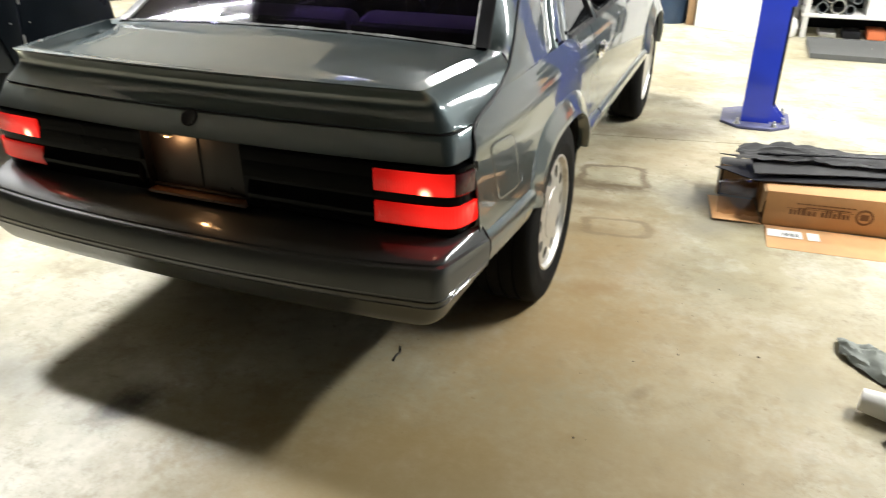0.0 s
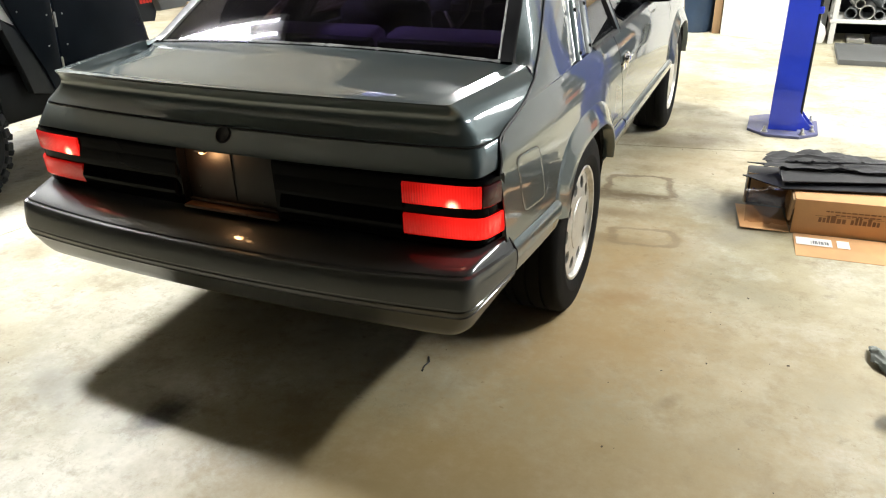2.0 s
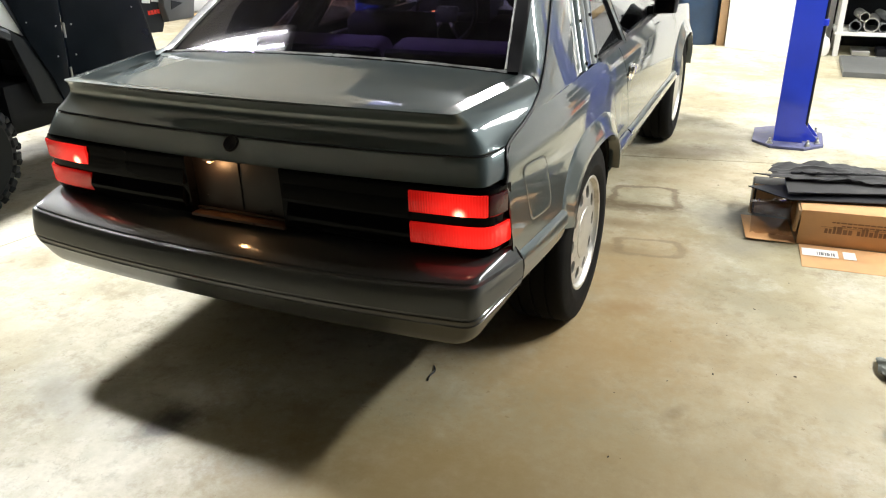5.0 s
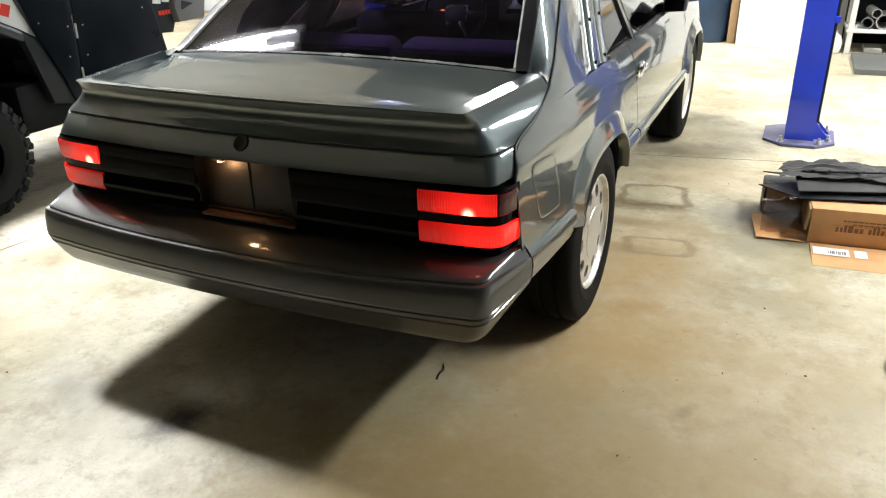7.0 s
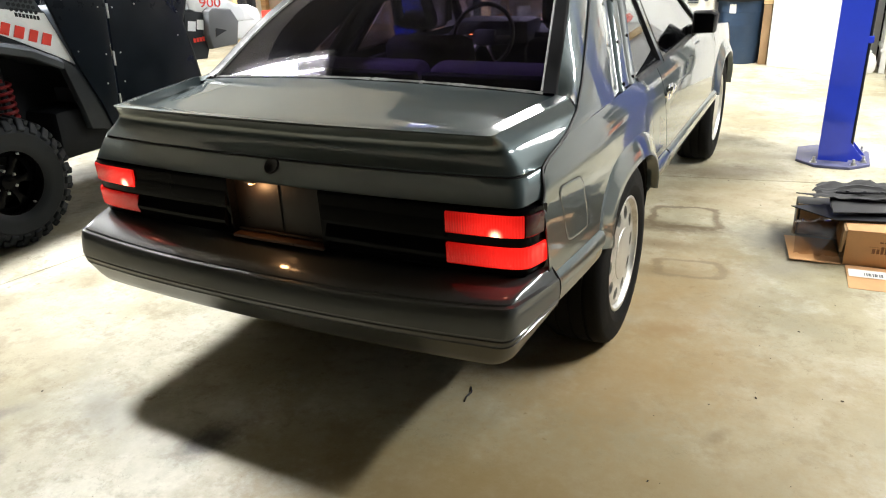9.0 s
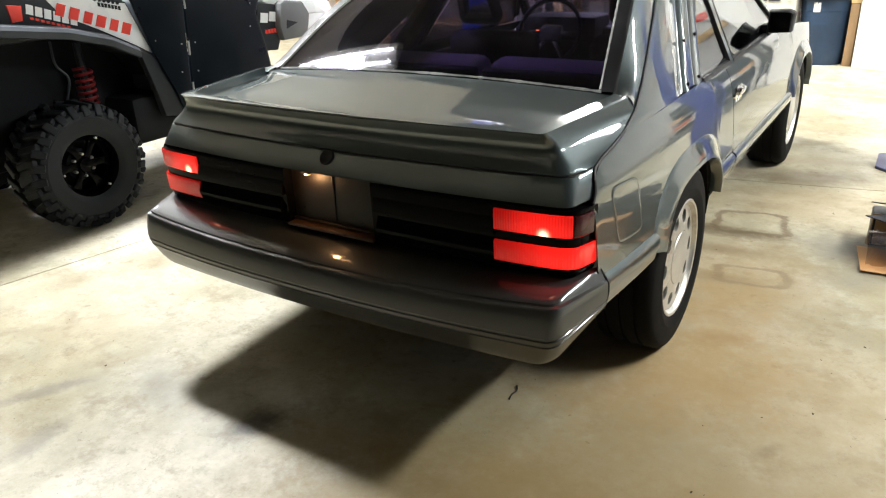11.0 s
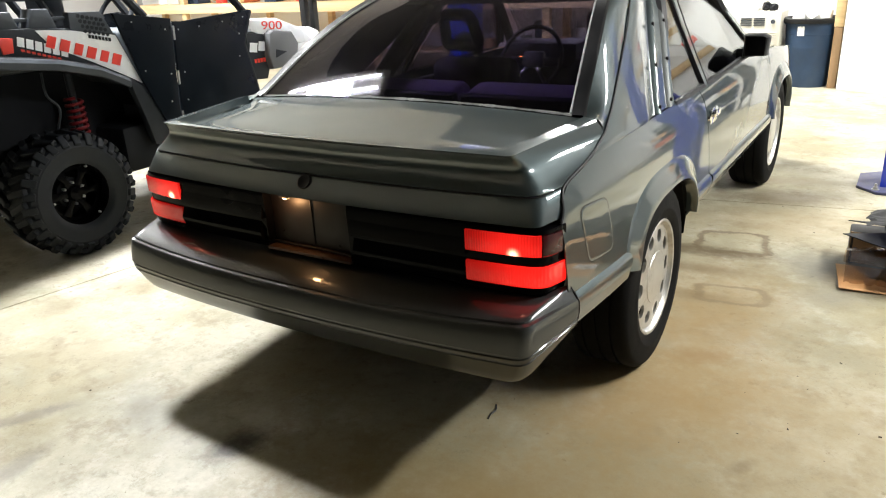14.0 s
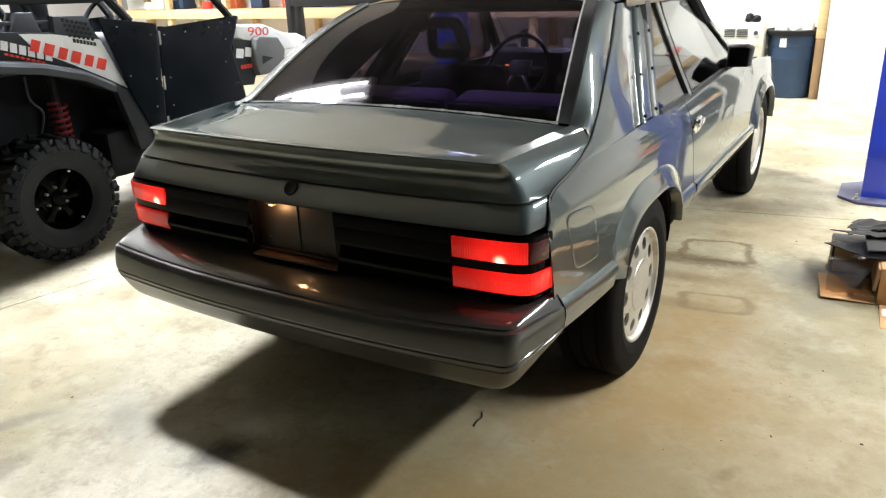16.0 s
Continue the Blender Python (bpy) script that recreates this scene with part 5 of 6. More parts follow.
XO = -2.28
for s in (1, -1):
    def fl(bm, s=s):
        """Mirrors a right-hand part to the other flank."""
        if s < 0:
            bm.transform(Matrix.Translation((2 * UB.x, 0, 0)) @ Matrix.Diagonal((-1, 1, 1, 1)))
        return bm
    # rear wing: rolled edge over the wheel, drop in front of it, inner well
    edge = [(0.35, 1.13), (0.62, 1.105), (0.95, 1.055), (1.18, 0.99), (1.345, 0.905)]
    rows = []
    for y, z in edge:
        rows.append([(XO - 0.16, y, z + 0.02), (XO - 0.02, y, z + 0.012), (XO + 0.025, y, z), (XO + 0.035, y, z - 0.018), (XO + 0.03, y, z - 0.05), (XO + 0.01, y, z - 0.055)])
    up("rear_wing", fl(grid(rows)), UTV_GREY)
    up("wing_skirt", fl(slab(XO + 0.01, [(1.345, 0.915), (1.43, 0.85), (1.56, 0.66), (1.66, 0.50), (1.62, 0.46), (1.45, 0.50), (1.42, 0.64)], 0.05, 0.006)), UTV_BLACK)
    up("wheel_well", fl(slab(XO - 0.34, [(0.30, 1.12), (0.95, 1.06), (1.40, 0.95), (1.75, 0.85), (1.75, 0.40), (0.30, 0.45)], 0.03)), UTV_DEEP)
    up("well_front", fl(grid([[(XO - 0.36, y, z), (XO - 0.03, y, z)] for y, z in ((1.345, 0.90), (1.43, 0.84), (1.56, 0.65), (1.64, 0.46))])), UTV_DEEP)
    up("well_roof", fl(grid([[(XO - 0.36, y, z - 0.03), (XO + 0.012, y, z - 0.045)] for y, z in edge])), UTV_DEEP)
    # quarter side panel with decals
    sp = up("side_panel", fl(slab(XO - 0.02, [(0.64, 1.10), (0.66, 1.235), (0.874, 1.222), (1.05, 1.207), (1.342, 1.152), (1.462, 0.85), (1.36, 0.90), (1.10, 1.01)], 0.03, 0.004)), UTV_BLACK)
    up("white_decal", fl(slab(XO - 0.014, [(0.885, 1.212), (1.05, 1.198), (1.335, 1.144), (1.452, 0.860), (1.36, 0.915), (1.16, 1.022), (0.955, 1.122)], 0.004)), UTV_WHITE, sp, "white decal field")
    # red block emblem in slanted strokes
    O, EU, EV = Vector((0.922, 1.126)), Vector((1.0, -0.37)) * 0.136, Vector((0.30, 1.0)) * 0.058
    for k in range(3):
        def q(u, v, k=k):
            p = O + EU * (u + 1.06 * k) + EV * v
            return (p.x, p.y)
        strokes = [[(-0.02, 0.0), (0.30, 0.0), (0.36, 1.0), (0.04, 1.0)], [(0.48, 0.0), (0.84, 0.0), (0.90, 1.0), (0.54, 1.0)]]
        bm = B()
        for st in strokes:
            prism([q(*c) for c in st], 0.003, Matrix.Translation((XO - 0.0125, 0, 0)) @ SIDE, bm)
        up("red_emblem", fl(bm), UTV_RED, sp, "red slanted block emblem")
    for k in range(7):
        bm = B()
        y = 1.170 + 0.0195 * k
        prism([(y, 1.164 - 0.25 * (y - 1.17)), (y + 0.014, 1.161 - 0.25 * (y - 1.17)), (y + 0.014, 1.141 - 0.25 * (y - 1.17)), (y, 1.144 - 0.25 * (y - 1.17))], 0.002, Matrix.Translation((XO - 0.0125, 0, 0)) @ SIDE, bm)
        up("small_mark", fl(bm), UTV_BLACK, sp, smooth=False)
    for k in range(6):
        bm = B()
        y = 0.775 + 0.044 * k
        z = 1.165 - 0.34 * (y - 0.775)
        prism([(y + 0.010, z + 0.026), (y + 0.044, z + 0.015), (y + 0.035, z - 0.030), (y, z - 0.019)], 0.003, Matrix.Translation((XO - 0.016, 0, 0)) @ SIDE, bm)
        up("white_mark", fl(bm), UTV_WHITE, sp, smooth=False)
    for k in range(8):
        bm = B()
        y = 0.79 + 0.026 * k
        z = 1.122 - 0.34 * (y - 0.79)
        prism([(y, z + 0.008), (y + 0.018, z + 0.003), (y + 0.018, z - 0.009), (y, z - 0.004)], 0.003, Matrix.Translation((XO - 0.016, 0, 0)) @ SIDE, bm)
        up("red_mark", fl(bm), UTV_RED, sp, smooth=False)
    up("rear_light", fl(slab(XO - 0.012, [(0.690, 1.195), (0.762, 1.185), (0.752, 1.115), (0.697, 1.112)], 0.03, 0.004)), UTV_RED, sp, "dull red rear light")
    # charcoal cargo bed humps and vent
    for y0, y1 in ((0.66, 0.86), (0.88, 1.06)):
        up("bed_hump", fl(slab(XO - 0.03, [(y0 - 0.02, 1.225), (y0 + 0.02, 1.315), (y1 - 0.07, 1.31), (y1 - 0.03, 1.225 - 0.1 * (y1 - 0.66))], 0.10, 0.012)), UTV_GREY)
    up("bed_rail", fl(slab(XO - 0.05, [(0.60, 1.285), (1.32, 1.255), (1.32, 1.235), (0.60, 1.265)], 0.05, 0.006)), UTV_GREY)
    vp = up("vent_panel", fl(slab(XO - 0.015, [(1.085, 1.285), (1.275, 1.275), (1.345, 1.12), (1.075, 1.165)], 0.06, 0.008)), UTV_GREY)
    bm = B()
    for i in range(6):
        for j in range(4):
            y, z = 1.135 + 0.026 * i + 0.008 * j, 1.262 - 0.027 * j - 0.006 * i
            prism([(y + 0.0105 * math.cos(a), z + 0.0105 * math.sin(a)) for a in np.linspace(0, 2 * math.pi, 7)[:-1]], 0.003, Matrix.Translation((XO - 0.0145, 0, 0)) @ SIDE, bm)
    up("vent_holes", fl(bm), UTV_BLACK, vp)
    # sheet doors with rivets
    d1 = up("door", fl(slab(XO + 0.03, [(1.315, 1.262), (1.693, 1.202), (1.650, 0.66), (1.625, 0.42), (1.60, 0.42), (1.54, 0.62), (1.435, 0.86)], 0.02, 0.003)), UTV_PANEL, None, "flat black sheet door")
    d2 = up("door", fl(slab(XO + 0.03, [(1.707, 1.186), (1.76, 1.180), (2.335, 1.205), (2.242, 1.00), (2.29, 0.80), (2.36, 0.45), (1.64, 0.42), (1.664, 0.66)], 0.02, 0.003)), UTV_PANEL, None, "flat black sheet door")
    for d, spots in ((d1, ((1.422, 1.205), (1.64, 1.145), (1.455, 0.93), (1.63, 0.89), (1.60, 0.73))), (d2, ((1.735, 1.135), (1.895, 1.14), (2.085, 1.15), (2.262, 1.165), (2.212, 1.065), (2.19, 0.925), (1.72, 0.72), (1.73, 0.885)))):
        for y, z in spots:
            up("rivet", fl(lathe([(0.0001, 0.004), (0.004, 0.003), (0.0058, -0.002)], 8, None, "x", pose(XO + 0.03, y, z))), STEEL, d)
    for y, z in ((1.697, 1.12), (1.676, 0.86), (1.658, 0.62)):
        up("hinge", fl(tube([(XO + 0.033, y + 0.003, z + 0.04), (XO + 0.033, y - 0.002, z - 0.04)], 0.006, 8)), STEEL, d1)
    up("door_frame", fl(tube([(XO + 0.005, 2.35, 1.20), (XO + 0.005, 2.258, 1.00), (XO + 0.005, 2.308, 0.80), (XO + 0.005, 2.37, 0.45)], 0.016)), UTV_BLACK)
    # front wing
    fw = up("front_wing", fl(slab(XO + 0.005, [(2.33, 1.145), (2.60, 1.13), (2.88, 1.03), (2.98, 0.93), (2.60, 0.95), (2.35, 1.06)], 0.16, 0.02)), UTV_WHITE, None, "white front wing")
    up("wing_panel", fl(slab(XO + 0.009, [(2.30, 1.06), (2.49, 1.03), (2.52, 0.90), (2.44, 0.74), (2.31, 0.75), (2.27, 0.90)], 0.05, 0.006)), UTV_BLACK, fw)
    for y in (2.315, 2.395):
        bm = B()
        prism([(y, 0.995), (y + 0.066, 0.985), (y + 0.05, 0.925), (y - 0.016, 0.935)], 0.003, Matrix.Translation((XO + 0.010, 0, 0)) @ SIDE, bm)
        up("white_mark", fl(bm), UTV_WHITE, fw, smooth=False)
    for k in range(4):
        bm = B()
        y = 2.335 + 0.027 * k
        prism([(y, 0.885), (y + 0.02, 0.882), (y + 0.02, 0.855), (y, 0.858)], 0.003, Matrix.Translation((XO + 0.010, 0, 0)) @ SIDE, bm)
        up("red_mark", fl(bm), UTV_RED, fw, smooth=False)
    up("light_pod", fl(slab(XO + 0.06, [(2.46, 1.04), (2.50, 1.06), (2.68, 1.035), (2.74, 0.95), (2.70, 0.80), (2.46, 0.80), (2.435, 0.90)], 0.14, 0.02)), POD_GREY, fw)
    up("pod_recess", fl(slab(XO + 0.064, [(2.50, 0.93), (2.60, 0.905), (2.49, 0.875)], 0.02)), UTV_BLACK, fw)
    # cage tubes
    up("cage_tube", fl(tube([(XO - 0.10, 0.55, 1.40), (XO - 0.09, 1.0, 1.372), (XO - 0.07, 1.40, 1.362)], 0.026)), UTV_BLACK)
    up("cage_tube", fl(tube([(XO - 0.16, 1.24, 1.86), (XO - 0.10, 1.40, 1.46), (XO - 0.05, 1.57, 1.22)], 0.027)), UTV_BLACK)
    up("cage_tube", fl(tube([(XO - 0.16, 1.24, 1.86), (XO - 0.15, 1.85, 1.88), (XO - 0.10, 2.10, 1.50), (XO - 0.05, 2.37, 1.17)], 0.026)), UTV_BLACK)
    up("cage_brace", fl(tube([(XO - 0.10, 0.98, 1.372), (XO - 0.12, 1.06, 1.24)], 0.02)), UTV_BLACK)
    # suspension inside the wheel well
    up("trailing_arm", fl(tube([(XO - 0.22, 1.70, 0.36), (XO - 0.22, 1.2, 0.37), (XO - 0.24, 0.92, 0.36)], 0.035)), UTV_DEEP)
    up("shock_body", fl(tube([(XO - 0.20, 1.12, 0.42), (XO - 0.24, 1.14, 0.95)], 0.022)), UTV_BLACK)
    coil = [(XO - 0.205 - 0.03 * f + 0.045 * math.cos(f * 50), 1.122 + 0.015 * f + 0.045 * math.sin(f * 50), 0.55 + 0.27 * f) for f in np.linspace(0, 1, 90)]
    up("shock_spring", fl(tube(coil, 0.010, 6)), RED_SPRING, None, "red coil spring")
    up("brake_hose", fl(tube(spline([(XO - 0.22, 0.98, 0.98), (XO - 0.20, 0.97, 0.86), (XO - 0.19, 1.02, 0.78), (XO - 0.22, 1.0, 0.66)], 14), 0.007, 6)), UTV_GREY)
    # seat backs
    up("seat", fl(bx(XO - 0.62, XO - 0.14, 1.52, 1.66, 0.60, 1.16, 0.05, seg=4)), UTV_GREY)
    up("head_rest", fl(bx(XO - 0.50, XO - 0.26, 1.13, 1.24, 1.18, 1.62, 0.04, seg=4)), UTV_GREY)
lettering("900", 0.088, TO_UTV @ Matrix.Translation((XO + 0.0065, 2.54, 1.06)) @ pose(0, 0, 0, 90, 0, 90) @ pose(0, 0, 0, 0, 0, -4) @ Matrix.Diagonal((1.55, 0.9, 1, 1)), UTV_RED, utv, "number_lettering")
up("cage_crossbar", tube([(-3.5, 0.66, 1.398), (-2.37, 0.66, 1.398)], 0.024), UTV_BLACK)
up("cage_crossbar", tube([(-3.46, 1.24, 1.86), (-2.44, 1.24, 1.86)], 0.024), UTV_BLACK)
up("cage_crossbar", tube([(-3.46, 1.85, 1.88), (-2.43, 1.85, 1.88)], 0.024), UTV_BLACK)
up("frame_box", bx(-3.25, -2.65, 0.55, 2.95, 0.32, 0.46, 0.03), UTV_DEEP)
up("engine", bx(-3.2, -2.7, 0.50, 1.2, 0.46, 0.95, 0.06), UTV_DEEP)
up("cargo_bed", bx(-3.42, -2.40, 0.40, 1.10, 1.0, 1.20, 0.03), UTV_BLACK)
up("bonnet", bx(-3.50, -2.42, 2.45, 3.25, 0.78, 1.02, 0.08), UTV_WHITE, None, "white bonnet")
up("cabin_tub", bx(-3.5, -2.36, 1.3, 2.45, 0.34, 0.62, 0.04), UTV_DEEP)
up("dash", bx(-3.45, -2.42, 2.22, 2.45, 0.85, 1.12, 0.05), UTV_BLACK)
ring = [Vector((-3.18, 1.98, 1.20)) + 0.17 * (math.cos(a) * Vector((1, 0, 0)) + math.sin(a) * Vector((0, 0.5, 0.86))) for a in np.linspace(0, 2 * math.pi, 29)[:-1]]
up("steering_wheel", tube(ring, 0.016, 8, closed=True), UTV_BLACK)

# ---- two-post lift ----
def lift_post(x, flip):
    e = empty("lift_post", (x, 3.85, 0), 0, "blue steel post of a two-post car lift, bolted down", "car lift", "lift posts")
    oct_ = [(-0.10, -0.24), (0.10, -0.24), (0.21, -0.13), (0.21, 0.17), (0.10, 0.26), (-0.10, 0.26), (-0.21, 0.17), (-0.21, -0.13)]
    bp = part("base_plate", prism(oct_, 0.018, Matrix.Translation((0, 0, 0.0)), bevel=0.003), PLATE_BLUE, e, "dusty blue octagonal base plate")
    # folded channel, open towards the car
    c = [(-0.085, -0.12), (0.085, -0.12), (0.085, 0.12), (-0.085, 0.12), (-0.085, 0.075), (-0.079, 0.075), (-0.079, 0.114), (0.079, 0.114), (0.079, -0.114), (-0.079, -0.114), (-0.079, -0.075), (-0.085, -0.075)]
    part("column", prism([(flip * u, v) for u, v in c], 2.45, Matrix.Translation((0, 0, 0.018))), BLUE, e, smooth=False)
    part("carriage", bx(-0.072, 0.072, -0.107, 0.107, 0.9, 1.5, 0.01), BLUE, e)
    for y in (-0.06, 0.08):
        part("gusset", prism([(0.085, 0.018), (0.18, 0.018), (0.085, 0.13)], 0.01, Matrix.Translation((0, y, 0)) @ pose(0, 0, 0, 90) @ Matrix.Diagonal((flip, 1, 1, 1))), BLUE, e, smooth=False)
    for bx_, by in ((0.170, -0.10), (0.165, 0.15), (0.115, -0.185), (-0.105, -0.190)):
        b = part("anchor_bolt", lathe([(0.022, 0.018), (0.022, 0.022), (0.013, 0.022), (0.013, 0.036), (0.008, 0.038), (0.008, 0.055), (0.0001, 0.057)], 12), STEEL, bp)
        b.matrix_basis = pose(flip * bx_, by, 0)
    part("hydraulic_hose", tube([(flip * 0.100, 0.05, 2.35), (flip * 0.100, 0.05, 1.0), (flip * 0.098, 0.04, 0.3), (flip * 0.097, 0.03, 0.05)], 0.010, 8), BLACK_TRIM, e, "black hose down the post")
    part("hose_fitting", tube([(flip * 0.097, 0.03, 0.03), (flip * 0.097, 0.03, 0.09)], 0.014, 8), STEEL, e)
    part("hose_clip", bx(min(flip * 0.08, flip * 0.12), max(flip * 0.08, flip * 0.12), 0.02, 0.08, 0.72, 0.76, 0.004), BLUE, e)
    return e


lift_post(1.548, 1)
lift_post(-1.49, -1)

# ---- cardboard box, packing and dark sheets ----
ct = Matrix.Translation((1.612, 2.09, 0)) @ pose(0, 0, 0, 0, 0, 5)


def at_box(bm):
    bm.transform(ct)
    return bm


carton = empty("cardboard_box", (1.9, 2.2, 0), 0, "opened brown cardboard box lying on its side", "box")
TO_C = Matrix.Translation((-1.9, -2.2, 0))


def cp(name, bm, material, parent=None, label="", **k):
    bm.transform(TO_C)
    return part(name, bm, material, parent or carton, label, **k)


T = 0.004
side = cp("front_panel", at_box(bx(0, 1.25, 0, T, 0.006, 0.170, 0.001)), CARD)
cp("top_panel", at_box(bx(0.001, 1.25, 0.0045, 0.30, 0.166, 0.170, 0.001)), CARD)
cp("bottom_panel", at_box(bx(0, 1.25, 0.004, 0.30, 0.002, 0.006, 0.001)), CARD_DARK)
cp("back_panel", at_box(bx(0, 1.25, 0.296, 0.30, 0.007, 0.165, 0.001)), CARD)
cp("long_flap", at_box(bx(0.012, 1.24, -0.235, -0.002, 0.003, 0.007, 0.001, m=pose(0, 0, 0, 1.2, 0, -1.5))), CARD, None, "brown flap lying on the floor")
cp("end_flap", at_box(bx(-0.215, -0.002, 0.0, 0.29, 0.003, 0.007, 0.001, m=pose(0, 0, 0, 0, 2, 3))), CARD, None, "end flap folded down on the floor")
cp("end_flap", at_box(bx(-0.012, 0.0, 0.0, 0.28, -0.10, 0.002, 0.001, m=Matrix.Translation((0, 0, 0.163)) @ pose(0, 0, 0, 0, 6, -2))), CARD_DARK)
cp("end_flap", at_box(bx(-0.19, -0.002, -0.002, 0.002, 0.01, 0.160, 0.001, m=Matrix.Translation((0, 0.292, 0)) @ pose(0, 0, 0, 0, 0, -14))), CARD_DARK)
# printed bars on the front: lines and a round mark
def printed(x0, x1, z0, z1):
    bm = B()
    box(bm, x0, x1, -0.0012, -0.0002, z0, z1)
    cp("printed_bar", at_box(bm), PRINT, side, smooth=False)


rr = random.Random(8)
x = 0.105
while x < 0.345:
    w = 0.010 + 0.010 * rr.random()
    printed(x, x + w, 0.070, 0.070 + (0.034 if rr.random() < 0.3 else 0.022))
    x += w + (0.005 if abs(x - 0.20) > 0.012 else 0.020)
for z, x0, x1 in ((0.105, 0.17, 0.34), (0.120, 0.13, 0.36)):
    x = x0
    while x < x1:
        w = 0.012 + 0.012 * rr.random()
        printed(x, x + w, z, z + 0.006)
        x += w + 0.004
printed(0.09, 0.37, 0.099, 0.1002)
bm = B()
for i in range(20):
    a = 2 * math.pi * i / 20
    box(bm, 0.41 + 0.032 * math.cos(a) - 0.005, 0.41 + 0.032 * math.cos(a) + 0.005, -0.0012, -0.0002, 0.088 + 0.032 * math.sin(a) - 0.005, 0.088 + 0.032 * math.sin(a) + 0.005)
box(bm, 0.392, 0.428, -0.0012, -0.0002, 0.074, 0.102)
cp("printed_emblem", at_box(bm), PRINT, side, "round brown printed emblem", smooth=False)
for x0, x1 in ((0.02, 0.165), (0.185, 0.235)):
    lb = cp("paper_label", at_box(bx(x0, x1, -0.12, -0.045, 0.0085, 0.0092, m=pose(0, 0, 0, 1.2, 0, -1.5))), PAPER, None, "white paper shipping label")
    if x0 < 0.1:
        bm = B()
        for k in range(9):
            box(bm, 0.08 + 0.008 * k, 0.083 + 0.008 * k + 0.002 * (k % 3), -0.105, -0.075, 0.0093, 0.0097, m=pose(0, 0, 0, 1.2, 0, -1.5))
        cp("printed_bars", at_box(bm), GREY_TRAY, lb, smooth=False)

WRAP = glass("clear_plastic_wrap", (0.72, 0.62, 0.52), 0.12, 1.0, dust=0.2)
rows = []
for i in range(16):
    u = i / 15
    rows.append([ct @ Vector((-0.20 + 0.20 * u, 0.02 + 0.26 * v + 0.01 * noise.noise(Vector((u * 6, v * 5, 1))), 0.03 + 0.13 * math.sin(math.pi * v) ** 0.6 * (0.8 + 0.2 * u) + 0.02 * noise.noise(Vector((u * 9, v * 9, 3))))) for v in np.linspace(0, 1, 14)])
thing("plastic_wrap", grid(rows), WRAP, "crumpled clear plastic wrap in the box mouth", "packaging")

rs = random.Random(3)


def panel_sheet(outline, z, tilt, turn, label, mat=DARK_SHEET, thick=0.004, at=(1.40, 2.35), bend=0.02):
    """A thin trim sheet, slightly bent, lying on the pile."""
    bm = B()
    pts = [(u, v) for u, v in outline]
    prism(pts, thick, None, bm)
    bmesh.ops.triangulate(bm, faces=[f for f in bm.faces if len(f.verts) > 4])
    bmesh.ops.subdivide_edges(bm, edges=bm.edges[:], cuts=2, use_grid_fill=True)
    ph = rs.random() * 6
    for v in bm.verts:
        v.co.z += bend * math.sin(v.co.x * 3 + ph) * 0.5 + bend * noise.noise(v.co * 4)
    bm.transform(Matrix.Translation((*at, z)) @ pose(0, 0, 0, tilt[0], tilt[1], turn))
    return thing("trim_sheet", bm, mat, label, "trim panel", "dark sheets on the box", smooth=True)


bm = bx(0, 1.5, 0, 0.13, 0.0, 0.160, 0.01, m=Matrix.Translation((1.40, 2.405, 0)) @ pose(0, 0, 0, 0, 0, 5))
thing("plastic_carton", bm, DARK_SHEET, "long black plastic carton beside the box", "box")
panel_sheet([(1.372, 2.292), (1.559, 2.172), (2.75, 2.40), (2.75, 2.60), (1.60, 2.40)], 0.180, (0, 0), 0, "black plastic trim sheet with a pointed end", at=(0, 0), bend=0.006)
panel_sheet([(1.528, 2.392), (1.548, 2.202), (1.62, 2.225), (2.6, 2.50), (2.6, 2.64), (1.62, 2.43)], 0.198, (0, 0), 0, "dusty grey trim sheet lying on the pile", mat=DUSTY_SHEET, at=(0, 0), bend=0.012)
panel_sheet([(1.383, 2.371), (1.52, 2.345), (2.5, 2.53), (2.5, 2.57), (1.50, 2.385)], 0.218, (0, 0), 0, "narrow black slotted trim sheet on the pile", at=(0, 0), bend=0.01)
bm = tube(spline([(1.55, 2.40, 0.236), (1.70, 2.415, 0.243), (1.88, 2.44, 0.252), (2.2, 2.52, 0.250)], 14), 0.006, 6)
for k in range(5):
    box(bm, -0.008, 0.008, -0.005, 0.005, -0.002, 0.008, 0.002, m=Matrix.Translation((1.60 + 0.07 * k, 2.405 + 0.009 * k, 0.240 + 0.003 * k)))
thing("trim_strip", bm, DARK_SHEET, "thin dark trim strip with clips lying on the sheets", "trim strip")

rows = []
for i in range(46):
    u = i / 45
    row = []
    for j in range(16):
        v = j / 15
        x = 1.46 + 1.25 * u + 0.03 * noise.noise(Vector((v * 5, 2, u)))
        y = 2.33 + 0.19 * u + 0.20 * v + 0.03 * noise.noise(Vector((u * 9, v * 2, 7)))
        z = 0.222 + 0.014 * math.sin(u * 9) * v + 0.030 * abs(noise.noise(Vector((u * 10, v * 4, 1)))) + 0.016 * abs(noise.noise(Vector((u * 24, v * 9, 4)))) + 0.02 * v * u
        row.append((x, y, z))
    rows.append(row)
thing("plastic_sheeting", solid(grid(rows), 0.0015), DUSTY_SHEET, "crumpled dark plastic sheeting lying over the trim sheets", "sheeting")

